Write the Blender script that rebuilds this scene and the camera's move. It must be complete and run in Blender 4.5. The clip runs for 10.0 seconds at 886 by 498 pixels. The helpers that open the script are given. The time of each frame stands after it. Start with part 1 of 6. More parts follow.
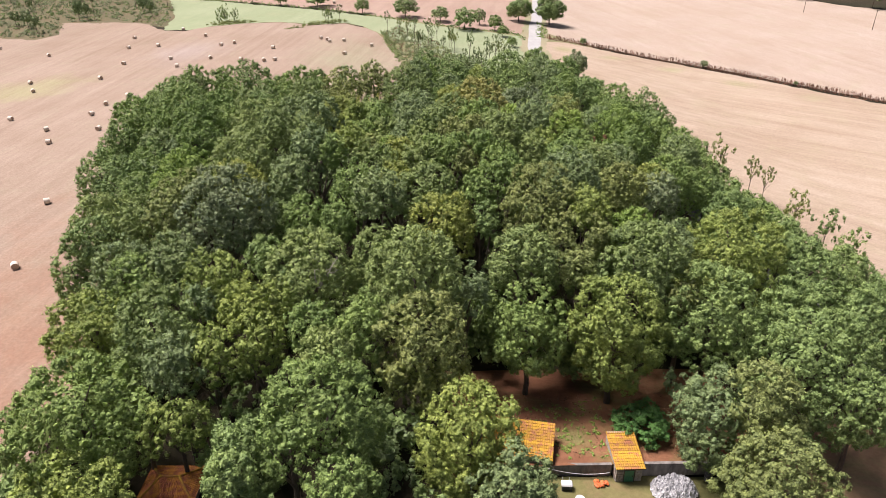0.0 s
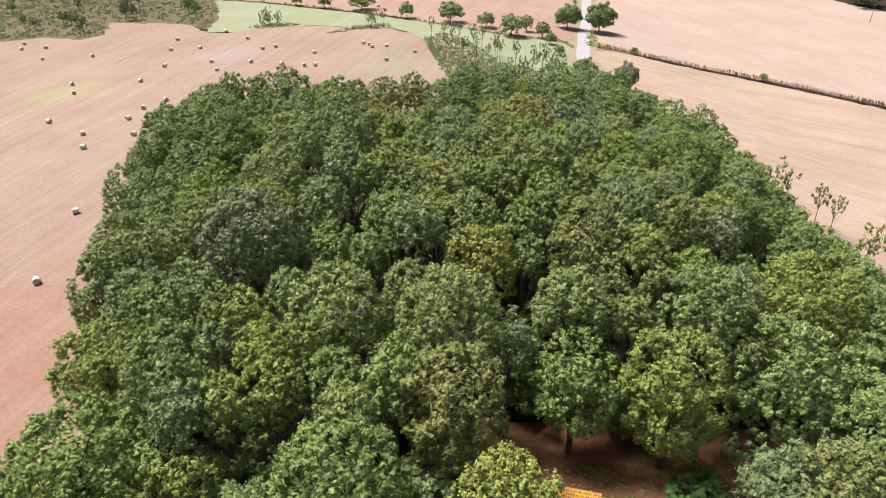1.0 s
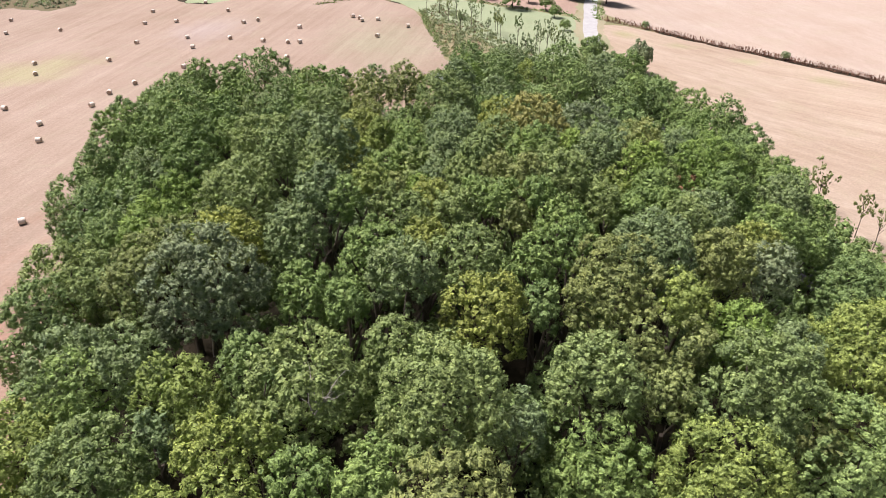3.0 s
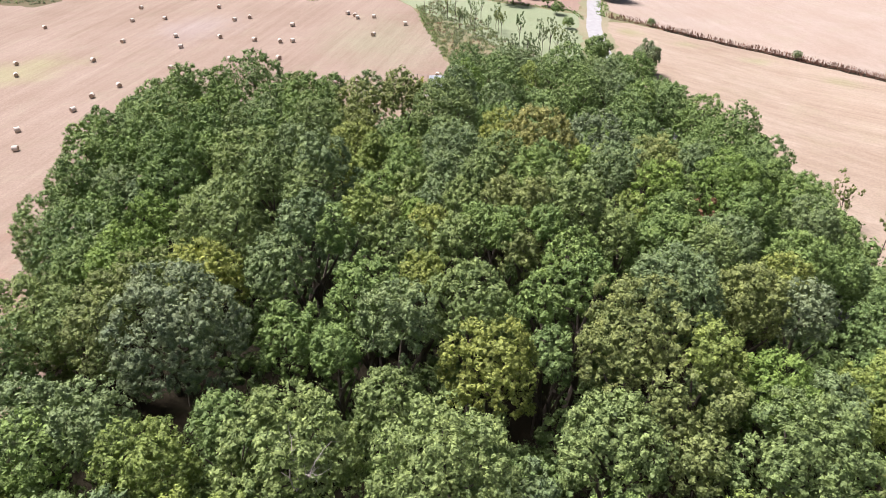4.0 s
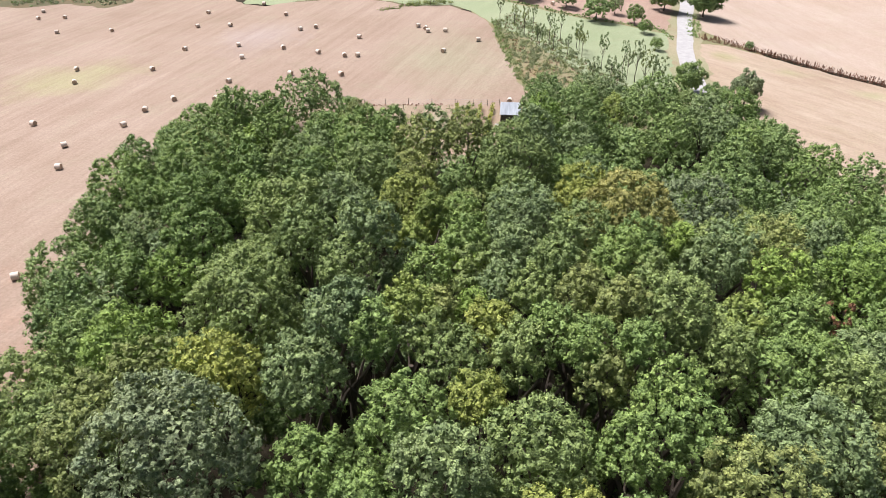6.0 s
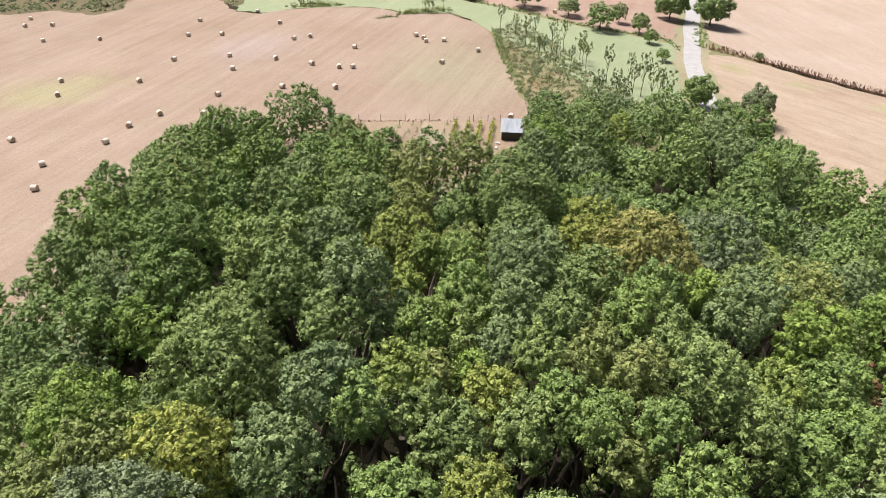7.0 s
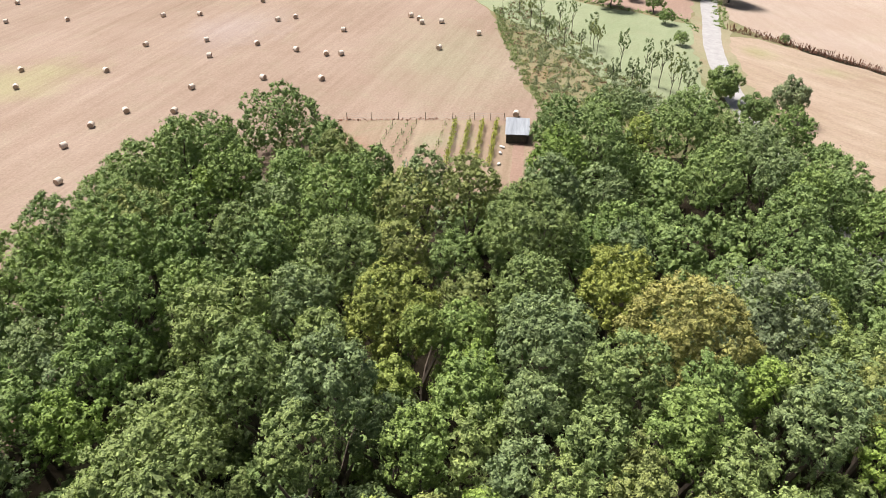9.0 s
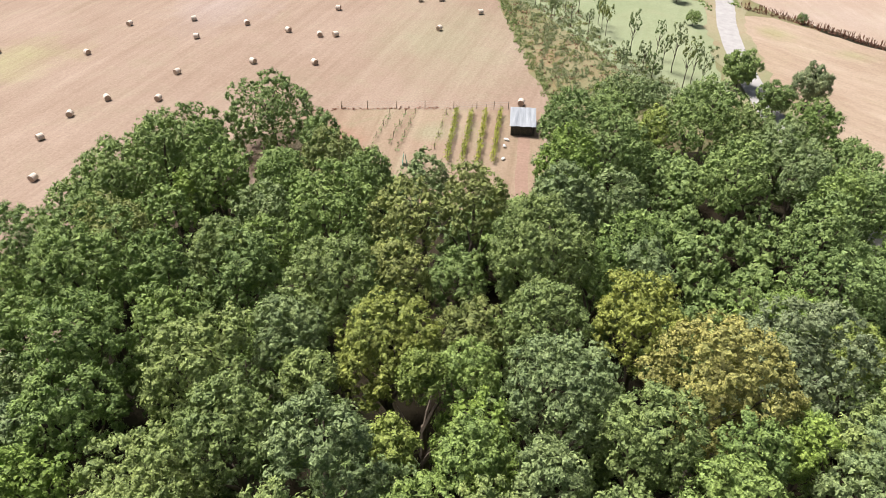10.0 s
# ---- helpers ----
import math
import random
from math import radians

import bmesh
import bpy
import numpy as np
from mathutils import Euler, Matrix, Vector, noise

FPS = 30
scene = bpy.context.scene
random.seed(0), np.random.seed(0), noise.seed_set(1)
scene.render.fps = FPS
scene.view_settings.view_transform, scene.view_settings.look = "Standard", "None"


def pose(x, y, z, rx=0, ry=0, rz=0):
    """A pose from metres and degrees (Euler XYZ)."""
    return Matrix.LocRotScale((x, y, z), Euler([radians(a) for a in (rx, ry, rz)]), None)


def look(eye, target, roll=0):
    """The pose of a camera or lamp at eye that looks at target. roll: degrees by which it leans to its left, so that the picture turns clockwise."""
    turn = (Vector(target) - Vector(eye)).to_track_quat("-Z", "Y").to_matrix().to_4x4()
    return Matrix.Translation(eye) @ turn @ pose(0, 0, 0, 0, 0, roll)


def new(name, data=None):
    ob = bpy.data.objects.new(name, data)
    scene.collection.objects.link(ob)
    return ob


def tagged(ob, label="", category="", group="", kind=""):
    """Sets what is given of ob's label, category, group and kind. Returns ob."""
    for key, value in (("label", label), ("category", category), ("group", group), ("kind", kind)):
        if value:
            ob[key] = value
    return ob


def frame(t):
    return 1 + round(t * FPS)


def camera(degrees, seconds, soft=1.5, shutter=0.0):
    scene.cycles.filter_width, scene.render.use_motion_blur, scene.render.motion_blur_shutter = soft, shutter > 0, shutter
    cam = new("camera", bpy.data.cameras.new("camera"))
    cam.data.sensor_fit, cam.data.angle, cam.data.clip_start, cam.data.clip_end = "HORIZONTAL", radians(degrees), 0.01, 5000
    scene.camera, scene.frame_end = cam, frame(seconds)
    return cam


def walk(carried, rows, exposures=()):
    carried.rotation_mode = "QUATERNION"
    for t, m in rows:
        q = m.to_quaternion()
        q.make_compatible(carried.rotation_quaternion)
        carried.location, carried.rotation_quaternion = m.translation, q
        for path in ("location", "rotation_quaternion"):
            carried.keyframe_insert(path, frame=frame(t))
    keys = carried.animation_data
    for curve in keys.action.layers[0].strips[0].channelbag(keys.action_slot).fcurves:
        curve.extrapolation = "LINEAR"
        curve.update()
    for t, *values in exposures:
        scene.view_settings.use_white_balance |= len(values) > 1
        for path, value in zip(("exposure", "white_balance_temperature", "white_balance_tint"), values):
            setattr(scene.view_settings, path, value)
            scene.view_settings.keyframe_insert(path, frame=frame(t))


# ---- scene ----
cam = camera(64.44, 10.0, soft=0.5)
# seconds, east, north, heading, pitch, roll
ROWS = [
    (0.0, 0.06, -0.01, -3.43, -29.01, 0.24),
    (0.5, 0.21, 4.24, -3.51, -28.98, 0.21),
    (0.6, 0.24, 5.09, -3.29, -28.96, 0.19),
    (0.7, 0.27, 5.94, -1.71, -28.95, 0.18),
    (0.8, 0.29, 6.79, -0.57, -28.94, 0.16),
    (0.9, 0.32, 7.63, 0.02, -28.93, 0.14),
    (1.0, 0.34, 8.48, 0.17, -28.91, 0.12),
    (1.5, 0.45, 12.71, 0.09, -28.89, 0.06),
    (2.0, 0.53, 16.93, 0.06, -28.91, 0.05),
    (2.2, 0.56, 18.61, 0.06, -28.87, -0.03),
    (3.3, 0.61, 27.84, -0.11, -32.43, 0.07),
    (3.5, 0.60, 29.51, -0.14, -32.42, 0.06),
    (4.0, 0.56, 33.68, -0.19, -32.48, 0.03),
    (4.5, 0.49, 37.84, -0.23, -32.52, 0.02),
    (5.0, 0.37, 41.98, -0.33, -32.54, 0.00),
    (5.5, 0.22, 46.11, -0.42, -32.54, -0.04),
    (5.6, 0.18, 46.93, 0.64, -32.50, -0.04),
    (5.7, 0.15, 47.75, 3.06, -32.50, -0.04),
    (5.8, 0.11, 48.58, 4.82, -32.50, -0.06),
    (5.9, 0.07, 49.40, 5.57, -32.50, -0.08),
    (6.0, 0.03, 50.22, 5.82, -32.50, -0.10),
    (6.8, -0.38, 56.77, 5.82, -32.45, -0.25),
    (7.0, -0.50, 58.40, 5.83, -32.38, -0.20),
    (7.5, -0.83, 62.47, 5.76, -32.38, -0.14),
    (8.0, -1.21, 66.53, 5.72, -32.38, -0.12),
    (8.5, -1.64, 70.57, 5.63, -32.61, -0.08),
    (8.6, -1.74, 71.37, 5.62, -33.00, -0.08),
    (8.8, -1.93, 72.98, 5.60, -33.87, -0.09),
    (9.0, -2.13, 74.59, 5.58, -35.13, -0.09),
    (9.2, -2.34, 76.19, 5.56, -37.11, -0.10),
    (9.4, -2.56, 77.79, 5.55, -37.52, -0.11),
    (9.5, -2.68, 78.59, 5.54, -37.52, -0.11),
    (10.0, -3.28, 82.58, 5.50, -37.53, -0.21),
]
walk(cam, [(t, pose(x, y, 60.0, 90 + pitch, roll, yaw)) for t, x, y, yaw, pitch, roll in ROWS],
     [(0.0, 0.85, 6450, 20), (2.2, 0.85, 6450, 20), (3.3, 0.91, 6150, 20), (5.7, 0.91, 6050, 17), (6.8, 0.82, 6350, 14), (10.0, 0.82, 6450, 14)])

# ---- light: a bright overcast afternoon ----
world = bpy.data.worlds.new("sky")
scene.world = world
world.use_nodes = True
wn = world.node_tree
sky = wn.nodes.new("ShaderNodeTexSky")
sky.sky_type, sky.sun_disc = "NISHITA", False
sky.sun_elevation, sky.sun_rotation = radians(63), radians(300)
sky.dust_density, sky.air_density, sky.ozone_density = 6.0, 1.0, 1.0
wn.links.new(sky.outputs["Color"], wn.nodes["Background"].inputs["Color"])
wn.nodes["Background"].inputs["Strength"].default_value = 0.040
sun_data = bpy.data.lights.new("sun", "SUN")
sun_data.energy, sun_data.angle, sun_data.color = 4.4, radians(22), (1.0, 0.95, 0.88)
sun = new("sun", sun_data)
sun.matrix_world = look((-56, 32, 125), (0, 0, 0))


# ---- materials ----
def nodes_of(name):
    m = bpy.data.materials.new(name)
    m.use_nodes = True
    t = m.node_tree
    return m, t, t.nodes["Principled BSDF"]


def link(t, a, b):
    t.links.new(a, b)


def noise_node(t, scale, detail=4.0, rough=0.6, vector=None, distortion=0.0):
    n = t.nodes.new("ShaderNodeTexNoise")
    n.inputs["Scale"].default_value, n.inputs["Detail"].default_value = scale, detail
    n.inputs["Roughness"].default_value, n.inputs["Distortion"].default_value = rough, distortion
    if vector is not None:
        link(t, vector, n.inputs["Vector"])
    return n.outputs["Fac"]


def ramp(t, fac, *stops):
    n = t.nodes.new("ShaderNodeValToRGB")
    e = n.color_ramp.elements
    while len(e) < len(stops):
        e.new(0.5)
    for k, (p, c) in zip(e, stops):
        k.position, k.color = p, (*c, 1) if len(c) == 3 else c
    link(t, fac, n.inputs["Fac"])
    return n.outputs["Color"]


def mix(t, fac, a, b, blend="MIX"):
    n = t.nodes.new("ShaderNodeMix")
    n.data_type, n.blend_type = "RGBA", blend
    for socket, value in ((n.inputs[0], fac), (n.inputs[6], a), (n.inputs[7], b)):
        if isinstance(value, (int, float)):
            socket.default_value = value
        elif isinstance(value, tuple):
            socket.default_value = (*value, 1)
        else:
            link(t, value, socket)
    return n.outputs[2]


def position(t, scale=(1, 1, 1), turn=0.0):
    """The place in the world, turned first and then stretched."""
    g = t.nodes.new("ShaderNodeNewGeometry")
    r = t.nodes.new("ShaderNodeVectorRotate")
    r.rotation_type = "Z_AXIS"
    r.inputs["Angle"].default_value = radians(turn)
    link(t, g.outputs["Position"], r.inputs["Vector"])
    m = t.nodes.new("ShaderNodeVectorMath")
    m.operation = "MULTIPLY"
    m.inputs[1].default_value = scale
    link(t, r.outputs["Vector"], m.inputs[0])
    return m.outputs["Vector"]


def bump(t, bsdf, height, strength=0.5, distance=0.1):
    n = t.nodes.new("ShaderNodeBump")
    n.inputs["Strength"].default_value, n.inputs["Distance"].default_value = strength, distance
    link(t, height, n.inputs["Height"])
    link(t, n.outputs["Normal"], bsdf.inputs["Normal"])


def leaf_material(name, dark, mid, light, through_share=0.05):
    """Foliage: every leaf its own tone, clumps a shade apart, each tree its own cast."""
    m, t, b = nodes_of(name)
    geo = t.nodes.new("ShaderNodeNewGeometry")
    near_dark = tuple(0.4 * a + 0.6 * c for a, c in zip(dark, mid))
    near_light = tuple(0.4 * a + 0.6 * c for a, c in zip(light, mid))
    leaf = ramp(t, geo.outputs["Random Per Island"], (0.0, near_dark), (0.55, mid), (1.0, near_light))
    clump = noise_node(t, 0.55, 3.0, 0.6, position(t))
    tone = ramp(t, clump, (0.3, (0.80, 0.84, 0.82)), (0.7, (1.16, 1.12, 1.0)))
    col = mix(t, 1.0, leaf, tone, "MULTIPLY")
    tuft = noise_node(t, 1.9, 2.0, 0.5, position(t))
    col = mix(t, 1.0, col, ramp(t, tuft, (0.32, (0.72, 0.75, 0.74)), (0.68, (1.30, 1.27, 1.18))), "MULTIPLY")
    cells = t.nodes.new("ShaderNodeTexVoronoi")
    cells.inputs["Scale"].default_value = 9.5
    link(t, position(t), cells.inputs["Vector"])
    col = mix(t, 1.0, col, ramp(t, cells.outputs["Distance"], (0.05, (1.34, 1.36, 1.26)), (0.72, (0.68, 0.71, 0.68))), "MULTIPLY")
    bump(t, b, cells.outputs["Distance"], 0.8, -0.05)
    info = t.nodes.new("ShaderNodeObjectInfo")
    cast = ramp(t, info.outputs["Random"], (0.0, (0.88, 0.91, 0.92)), (0.5, (1.0, 1.0, 1.0)), (1.0, (1.12, 1.09, 1.04)))
    col = mix(t, 1.0, col, cast, "MULTIPLY")
    link(t, col, b.inputs["Base Color"])
    b.inputs["Roughness"].default_value = 0.55
    b.inputs["Specular IOR Level"].default_value = 0.25
    tr = t.nodes.new("ShaderNodeBsdfTranslucent")
    link(t, mix(t, 1.0, col, (1.1, 1.2, 0.75), "MULTIPLY"), tr.inputs["Color"])
    ms = t.nodes.new("ShaderNodeMixShader")
    ms.inputs[0].default_value = through_share
    link(t, b.outputs[0], ms.inputs[1])
    link(t, tr.outputs[0], ms.inputs[2])
    link(t, ms.outputs[0], t.nodes["Material Output"].inputs["Surface"])
    return m


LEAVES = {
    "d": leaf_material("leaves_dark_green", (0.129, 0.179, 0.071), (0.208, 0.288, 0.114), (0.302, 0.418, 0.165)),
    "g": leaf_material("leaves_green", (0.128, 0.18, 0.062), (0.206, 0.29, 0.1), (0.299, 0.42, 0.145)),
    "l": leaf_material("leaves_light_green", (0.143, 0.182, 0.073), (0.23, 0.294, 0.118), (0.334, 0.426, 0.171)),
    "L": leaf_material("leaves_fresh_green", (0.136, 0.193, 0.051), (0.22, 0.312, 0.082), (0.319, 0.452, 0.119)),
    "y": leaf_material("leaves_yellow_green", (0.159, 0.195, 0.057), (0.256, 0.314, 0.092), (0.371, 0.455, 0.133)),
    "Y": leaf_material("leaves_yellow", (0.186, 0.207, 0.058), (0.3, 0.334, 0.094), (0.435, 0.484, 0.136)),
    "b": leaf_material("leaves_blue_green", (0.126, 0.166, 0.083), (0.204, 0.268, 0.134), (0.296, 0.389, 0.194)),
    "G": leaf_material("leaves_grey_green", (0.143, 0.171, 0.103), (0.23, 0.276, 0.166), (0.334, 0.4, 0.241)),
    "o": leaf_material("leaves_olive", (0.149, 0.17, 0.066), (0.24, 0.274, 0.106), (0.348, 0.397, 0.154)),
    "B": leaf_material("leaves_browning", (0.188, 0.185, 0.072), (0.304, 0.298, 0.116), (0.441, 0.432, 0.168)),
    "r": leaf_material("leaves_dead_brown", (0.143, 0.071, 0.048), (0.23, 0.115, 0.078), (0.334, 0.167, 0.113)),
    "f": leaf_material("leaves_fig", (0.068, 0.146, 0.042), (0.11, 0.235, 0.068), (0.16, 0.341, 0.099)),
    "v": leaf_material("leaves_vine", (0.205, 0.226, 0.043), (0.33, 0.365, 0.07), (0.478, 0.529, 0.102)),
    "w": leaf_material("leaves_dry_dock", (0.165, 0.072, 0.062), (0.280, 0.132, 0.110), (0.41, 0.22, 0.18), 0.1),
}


def bark_material(name, a, c):
    m, t, b = nodes_of(name)
    link(t, ramp(t, noise_node(t, 3.0, 6.0, 0.7, position(t, (3, 3, 0.6))), (0.3, a), (0.7, c)), b.inputs["Base Color"])
    b.inputs["Roughness"].default_value = 0.9
    return m


BARK = bark_material("bark", (0.05, 0.038, 0.028), (0.15, 0.12, 0.09))
DEADWOOD = bark_material("dead_wood", (0.22, 0.19, 0.16), (0.48, 0.44, 0.40))


def soil_material(name, base, alt, patch, stripes=None, turn=0.0, pitch=2.0, patch_amount=0.5, relief=0.08, grain=2.2, stains=()):
    """Ground: broad stains, clods and straw grain, and the lines that machines left."""
    m, t, b = nodes_of(name)
    flat = position(t)
    col = ramp(t, noise_node(t, 0.035, 5.0, 0.62, flat), (0.34, base), (0.66, alt))
    spots = ramp(t, noise_node(t, 0.11, 6.0, 0.72, flat, 0.6), (0.5, (0, 0, 0)), (0.72, (1, 1, 1)))
    col = mix(t, mix(t, 1.0, spots, (patch_amount,) * 3, "MULTIPLY"), col, patch)
    for cx, cy, rx, ry, tint in stains:
        off = t.nodes.new("ShaderNodeVectorMath")
        off.operation = "SUBTRACT"
        off.inputs[1].default_value = (cx, cy, 0)
        link(t, flat, off.inputs[0])
        sq = t.nodes.new("ShaderNodeVectorMath")
        sq.operation = "MULTIPLY"
        sq.inputs[1].default_value = (1 / rx, 1 / ry, 0)
        link(t, off.outputs[0], sq.inputs[0])
        far = t.nodes.new("ShaderNodeVectorMath")
        far.operation = "LENGTH"
        link(t, sq.outputs[0], far.inputs[0])
        rough_edge = t.nodes.new("ShaderNodeMath")
        rough_edge.operation = "ADD"
        link(t, far.outputs["Value"], rough_edge.inputs[0])
        link(t, noise_node(t, 0.09, 6.0, 0.75, flat), rough_edge.inputs[1])
        share = ramp(t, rough_edge.outputs[0], (0.55, (0.85, 0.85, 0.85)), (1.0, (0.0, 0.0, 0.0)))
        col = mix(t, share, col, tint)
    fine = noise_node(t, grain, 5.0, 0.75, flat)
    col = mix(t, 1.0, col, ramp(t, fine, (0.25, (0.78, 0.76, 0.74)), (0.75, (1.16, 1.16, 1.16))), "MULTIPLY")
    height = fine
    if stripes:
        along = position(t, (0.6 / pitch, 0.010, 1.0), turn)
        lines = noise_node(t, 1.0, 3.0, 0.7, along, 0.15)
        col = mix(t, 1.0, col, ramp(t, lines, (0.25, stripes[0]), (0.75, stripes[1])), "MULTIPLY")
        broken = position(t, (1.6 / pitch, 0.22, 1.0), turn)
        bits = noise_node(t, 1.0, 4.0, 0.75, broken)
        col = mix(t, 1.0, col, ramp(t, bits, (0.25, (0.93, 0.92, 0.91)), (0.75, (1.06, 1.06, 1.06))), "MULTIPLY")
    link(t, col, b.inputs["Base Color"])
    b.inputs["Roughness"].default_value = 0.95
    b.inputs["Specular IOR Level"].default_value = 0.15
    bump(t, b, height, 0.6, relief)
    return m


# Leaf litter kept nearly black: the shade under the trees is in its colour.
EARTH = soil_material("canopy_shaded_earth", (0.024, 0.022, 0.013), (0.042, 0.032, 0.020), (0.036, 0.046, 0.018), relief=0.2)
ROUGH = soil_material("rough_grass", (0.165, 0.170, 0.085), (0.225, 0.205, 0.120), (0.23, 0.120, 0.070), None, 0, 2.0, 0.7)
STUBBLE_RED = soil_material("reddish_stubble", (0.254, 0.194, 0.150), (0.300, 0.238, 0.192), (0.280, 0.252, 0.182), ((0.86, 0.82, 0.80), (1.07, 1.08, 1.08)), 12.4, 1.7, 0.45, stains=((-60, 55, 75, 140, (0.265, 0.154, 0.106)), (-16, 228, 42, 66, (0.272, 0.254, 0.180)), (-112, 214, 46, 34, (0.286, 0.272, 0.162)), (-72, 245, 34, 40, (0.300, 0.250, 0.225))))
STUBBLE_TAN = soil_material("tan_stubble", (0.318, 0.250, 0.190), (0.368, 0.305, 0.242), (0.325, 0.295, 0.195), ((0.84, 0.80, 0.76), (1.09, 1.10, 1.10)), 126.8, 1.7, 0.40, stains=((57, 246, 11, 11, (0.300, 0.285, 0.170)), (72, 238, 13, 9, (0.300, 0.285, 0.175)), (88, 227, 13, 9, (0.305, 0.288, 0.180)), (104, 210, 12, 10, (0.310, 0.288, 0.185)), (120, 194, 12, 10, (0.315, 0.288, 0.190))))
STUBBLE_PALE = soil_material("pale_stubble", (0.340, 0.272, 0.220), (0.372, 0.310, 0.262), (0.325, 0.303, 0.212), ((0.92, 0.89, 0.87), (1.05, 1.06, 1.06)), 165.8, 2.6, 0.35)
PLOUGHED = soil_material("ploughed_soil", (0.285, 0.205, 0.165), (0.330, 0.252, 0.208), (0.320, 0.265, 0.195), ((0.88, 0.85, 0.83), (1.08, 1.08, 1.08)), 15.0, 2.5)
MEADOW = soil_material("pale_meadow", (0.215, 0.258, 0.152), (0.248, 0.286, 0.180), (0.285, 0.287, 0.188), ((0.94, 0.96, 0.93), (1.05, 1.04, 1.05)), 20.0, 3.0, 0.35, 0.05)
SCRUB_EARTH = soil_material("scrub_earth", (0.090, 0.088, 0.048), (0.135, 0.118, 0.068), (0.17, 0.100, 0.062), None, 0, 2.0, 0.6)
VERGE = soil_material("dry_verge", (0.220, 0.225, 0.130), (0.300, 0.262, 0.180), (0.25, 0.165, 0.11), None, 0, 2.0, 0.7)
YARD_GRASS = soil_material("yard_grass", (0.115, 0.130, 0.045), (0.205, 0.165, 0.080), (0.22, 0.135, 0.085), None, 0, 2.0, 0.6)
BANK = soil_material("bank_earth", (0.20, 0.115, 0.070), (0.28, 0.185, 0.112), (0.165, 0.165, 0.072), None, 0, 2.0, 0.8)
CLEARING = soil_material("clearing_earth", (0.165, 0.075, 0.044), (0.275, 0.135, 0.078), (0.165, 0.170, 0.062), ((0.80, 0.78, 0.74), (1.16, 1.18, 1.16)), 95.0, 0.9, 0.8, 0.2, 1.6, stains=((17.5, 56, 5.5, 5, (0.175, 0.170, 0.070)),))
GARDEN_SOIL = soil_material("garden_soil", (0.265, 0.192, 0.148), (0.290, 0.238, 0.176), (0.240, 0.250, 0.155), ((0.80, 0.74, 0.70), (1.08, 1.08, 1.08)), 4.0, 1.3, 0.7, stains=((-30, 182, 11, 14, (0.300, 0.185, 0.140)), (-15, 186, 9, 9, (0.265, 0.255, 0.175))))
PATH_SOIL = soil_material("path_soil", (0.210, 0.133, 0.105), (0.280, 0.196, 0.154), (0.238, 0.196, 0.140))


def plain_material(name, a, c, scale=2.0, rough=0.7, metal=0.0, relief=0.0, squash=(1, 1, 1)):
    m, t, b = nodes_of(name)
    fac = noise_node(t, scale, 6.0, 0.7, position(t, squash))
    link(t, ramp(t, fac, (0.3, a), (0.7, c)), b.inputs["Base Color"])
    b.inputs["Roughness"].default_value, b.inputs["Metallic"].default_value = rough, metal
    if relief:
        bump(t, b, fac, 0.5, relief)
    return m


ASPHALT_PALE = plain_material("worn_pale_asphalt", (0.28, 0.275, 0.27), (0.38, 0.375, 0.37), 0.7, 0.85, 0, 0.01)
ASPHALT = plain_material("grey_asphalt", (0.10, 0.097, 0.102), (0.16, 0.155, 0.16), 0.8, 0.85, 0, 0.01)
STRAW = plain_material("bale_straw", (0.50, 0.42, 0.34), (0.70, 0.63, 0.55), 6.0, 0.9, 0, 0.03)
STRAW_END = plain_material("bale_end_straw", (0.40, 0.29, 0.21), (0.56, 0.44, 0.34), 9.0, 0.95, 0, 0.03)
CONCRETE = plain_material("stained_concrete", (0.075, 0.068, 0.062), (0.27, 0.245, 0.225), 1.4, 0.9, 0, 0.01, (1, 1, 0.25))
STONE = plain_material("rough_stone_wall", (0.20, 0.17, 0.14), (0.46, 0.42, 0.37), 4.0, 0.9, 0, 0.03)
TIN = plain_material("weathered_sheet_metal", (0.30, 0.33, 0.36), (0.52, 0.56, 0.59), 0.9, 0.42, 0.6, 0.0, (1.6, 0.15, 1))
DARK_TIMBER = plain_material("dark_timber", (0.03, 0.035, 0.03), (0.09, 0.085, 0.07), 3.0, 0.8)
POST_WOOD = plain_material("post_wood", (0.10, 0.08, 0.06), (0.22, 0.18, 0.14), 4.0, 0.85)
GREEN_PAINT = plain_material("green_door_paint", (0.02, 0.13, 0.075), (0.045, 0.20, 0.12), 3.0, 0.5)
GREEN_NET = plain_material("green_netting", (0.18, 0.48, 0.40), (0.32, 0.66, 0.58), 3.0, 0.7)
WHITE_PAINT = plain_material("white_plastic", (0.50, 0.495, 0.48), (0.68, 0.68, 0.67), 2.0, 0.45)
# White film; the shaded holes between its folds are painted as dark blotches.
PLASTIC_FILM = plain_material("white_film_dark_gaps", (0.10, 0.10, 0.11), (0.66, 0.66, 0.67), 7.0, 0.4, 0, 0.06)
BLACK = plain_material("black_rubber", (0.015, 0.015, 0.016), (0.05, 0.05, 0.05), 3.0, 0.6)
RED_PAINT = plain_material("red_paint", (0.30, 0.025, 0.02), (0.46, 0.05, 0.04), 3.0, 0.5)
ORANGE = plain_material("orange_plastic", (0.50, 0.10, 0.03), (0.68, 0.18, 0.05), 3.0, 0.6)
CABLE_GREY = plain_material("cable_grey", (0.25, 0.25, 0.25), (0.4, 0.4, 0.4), 2.0, 0.6)


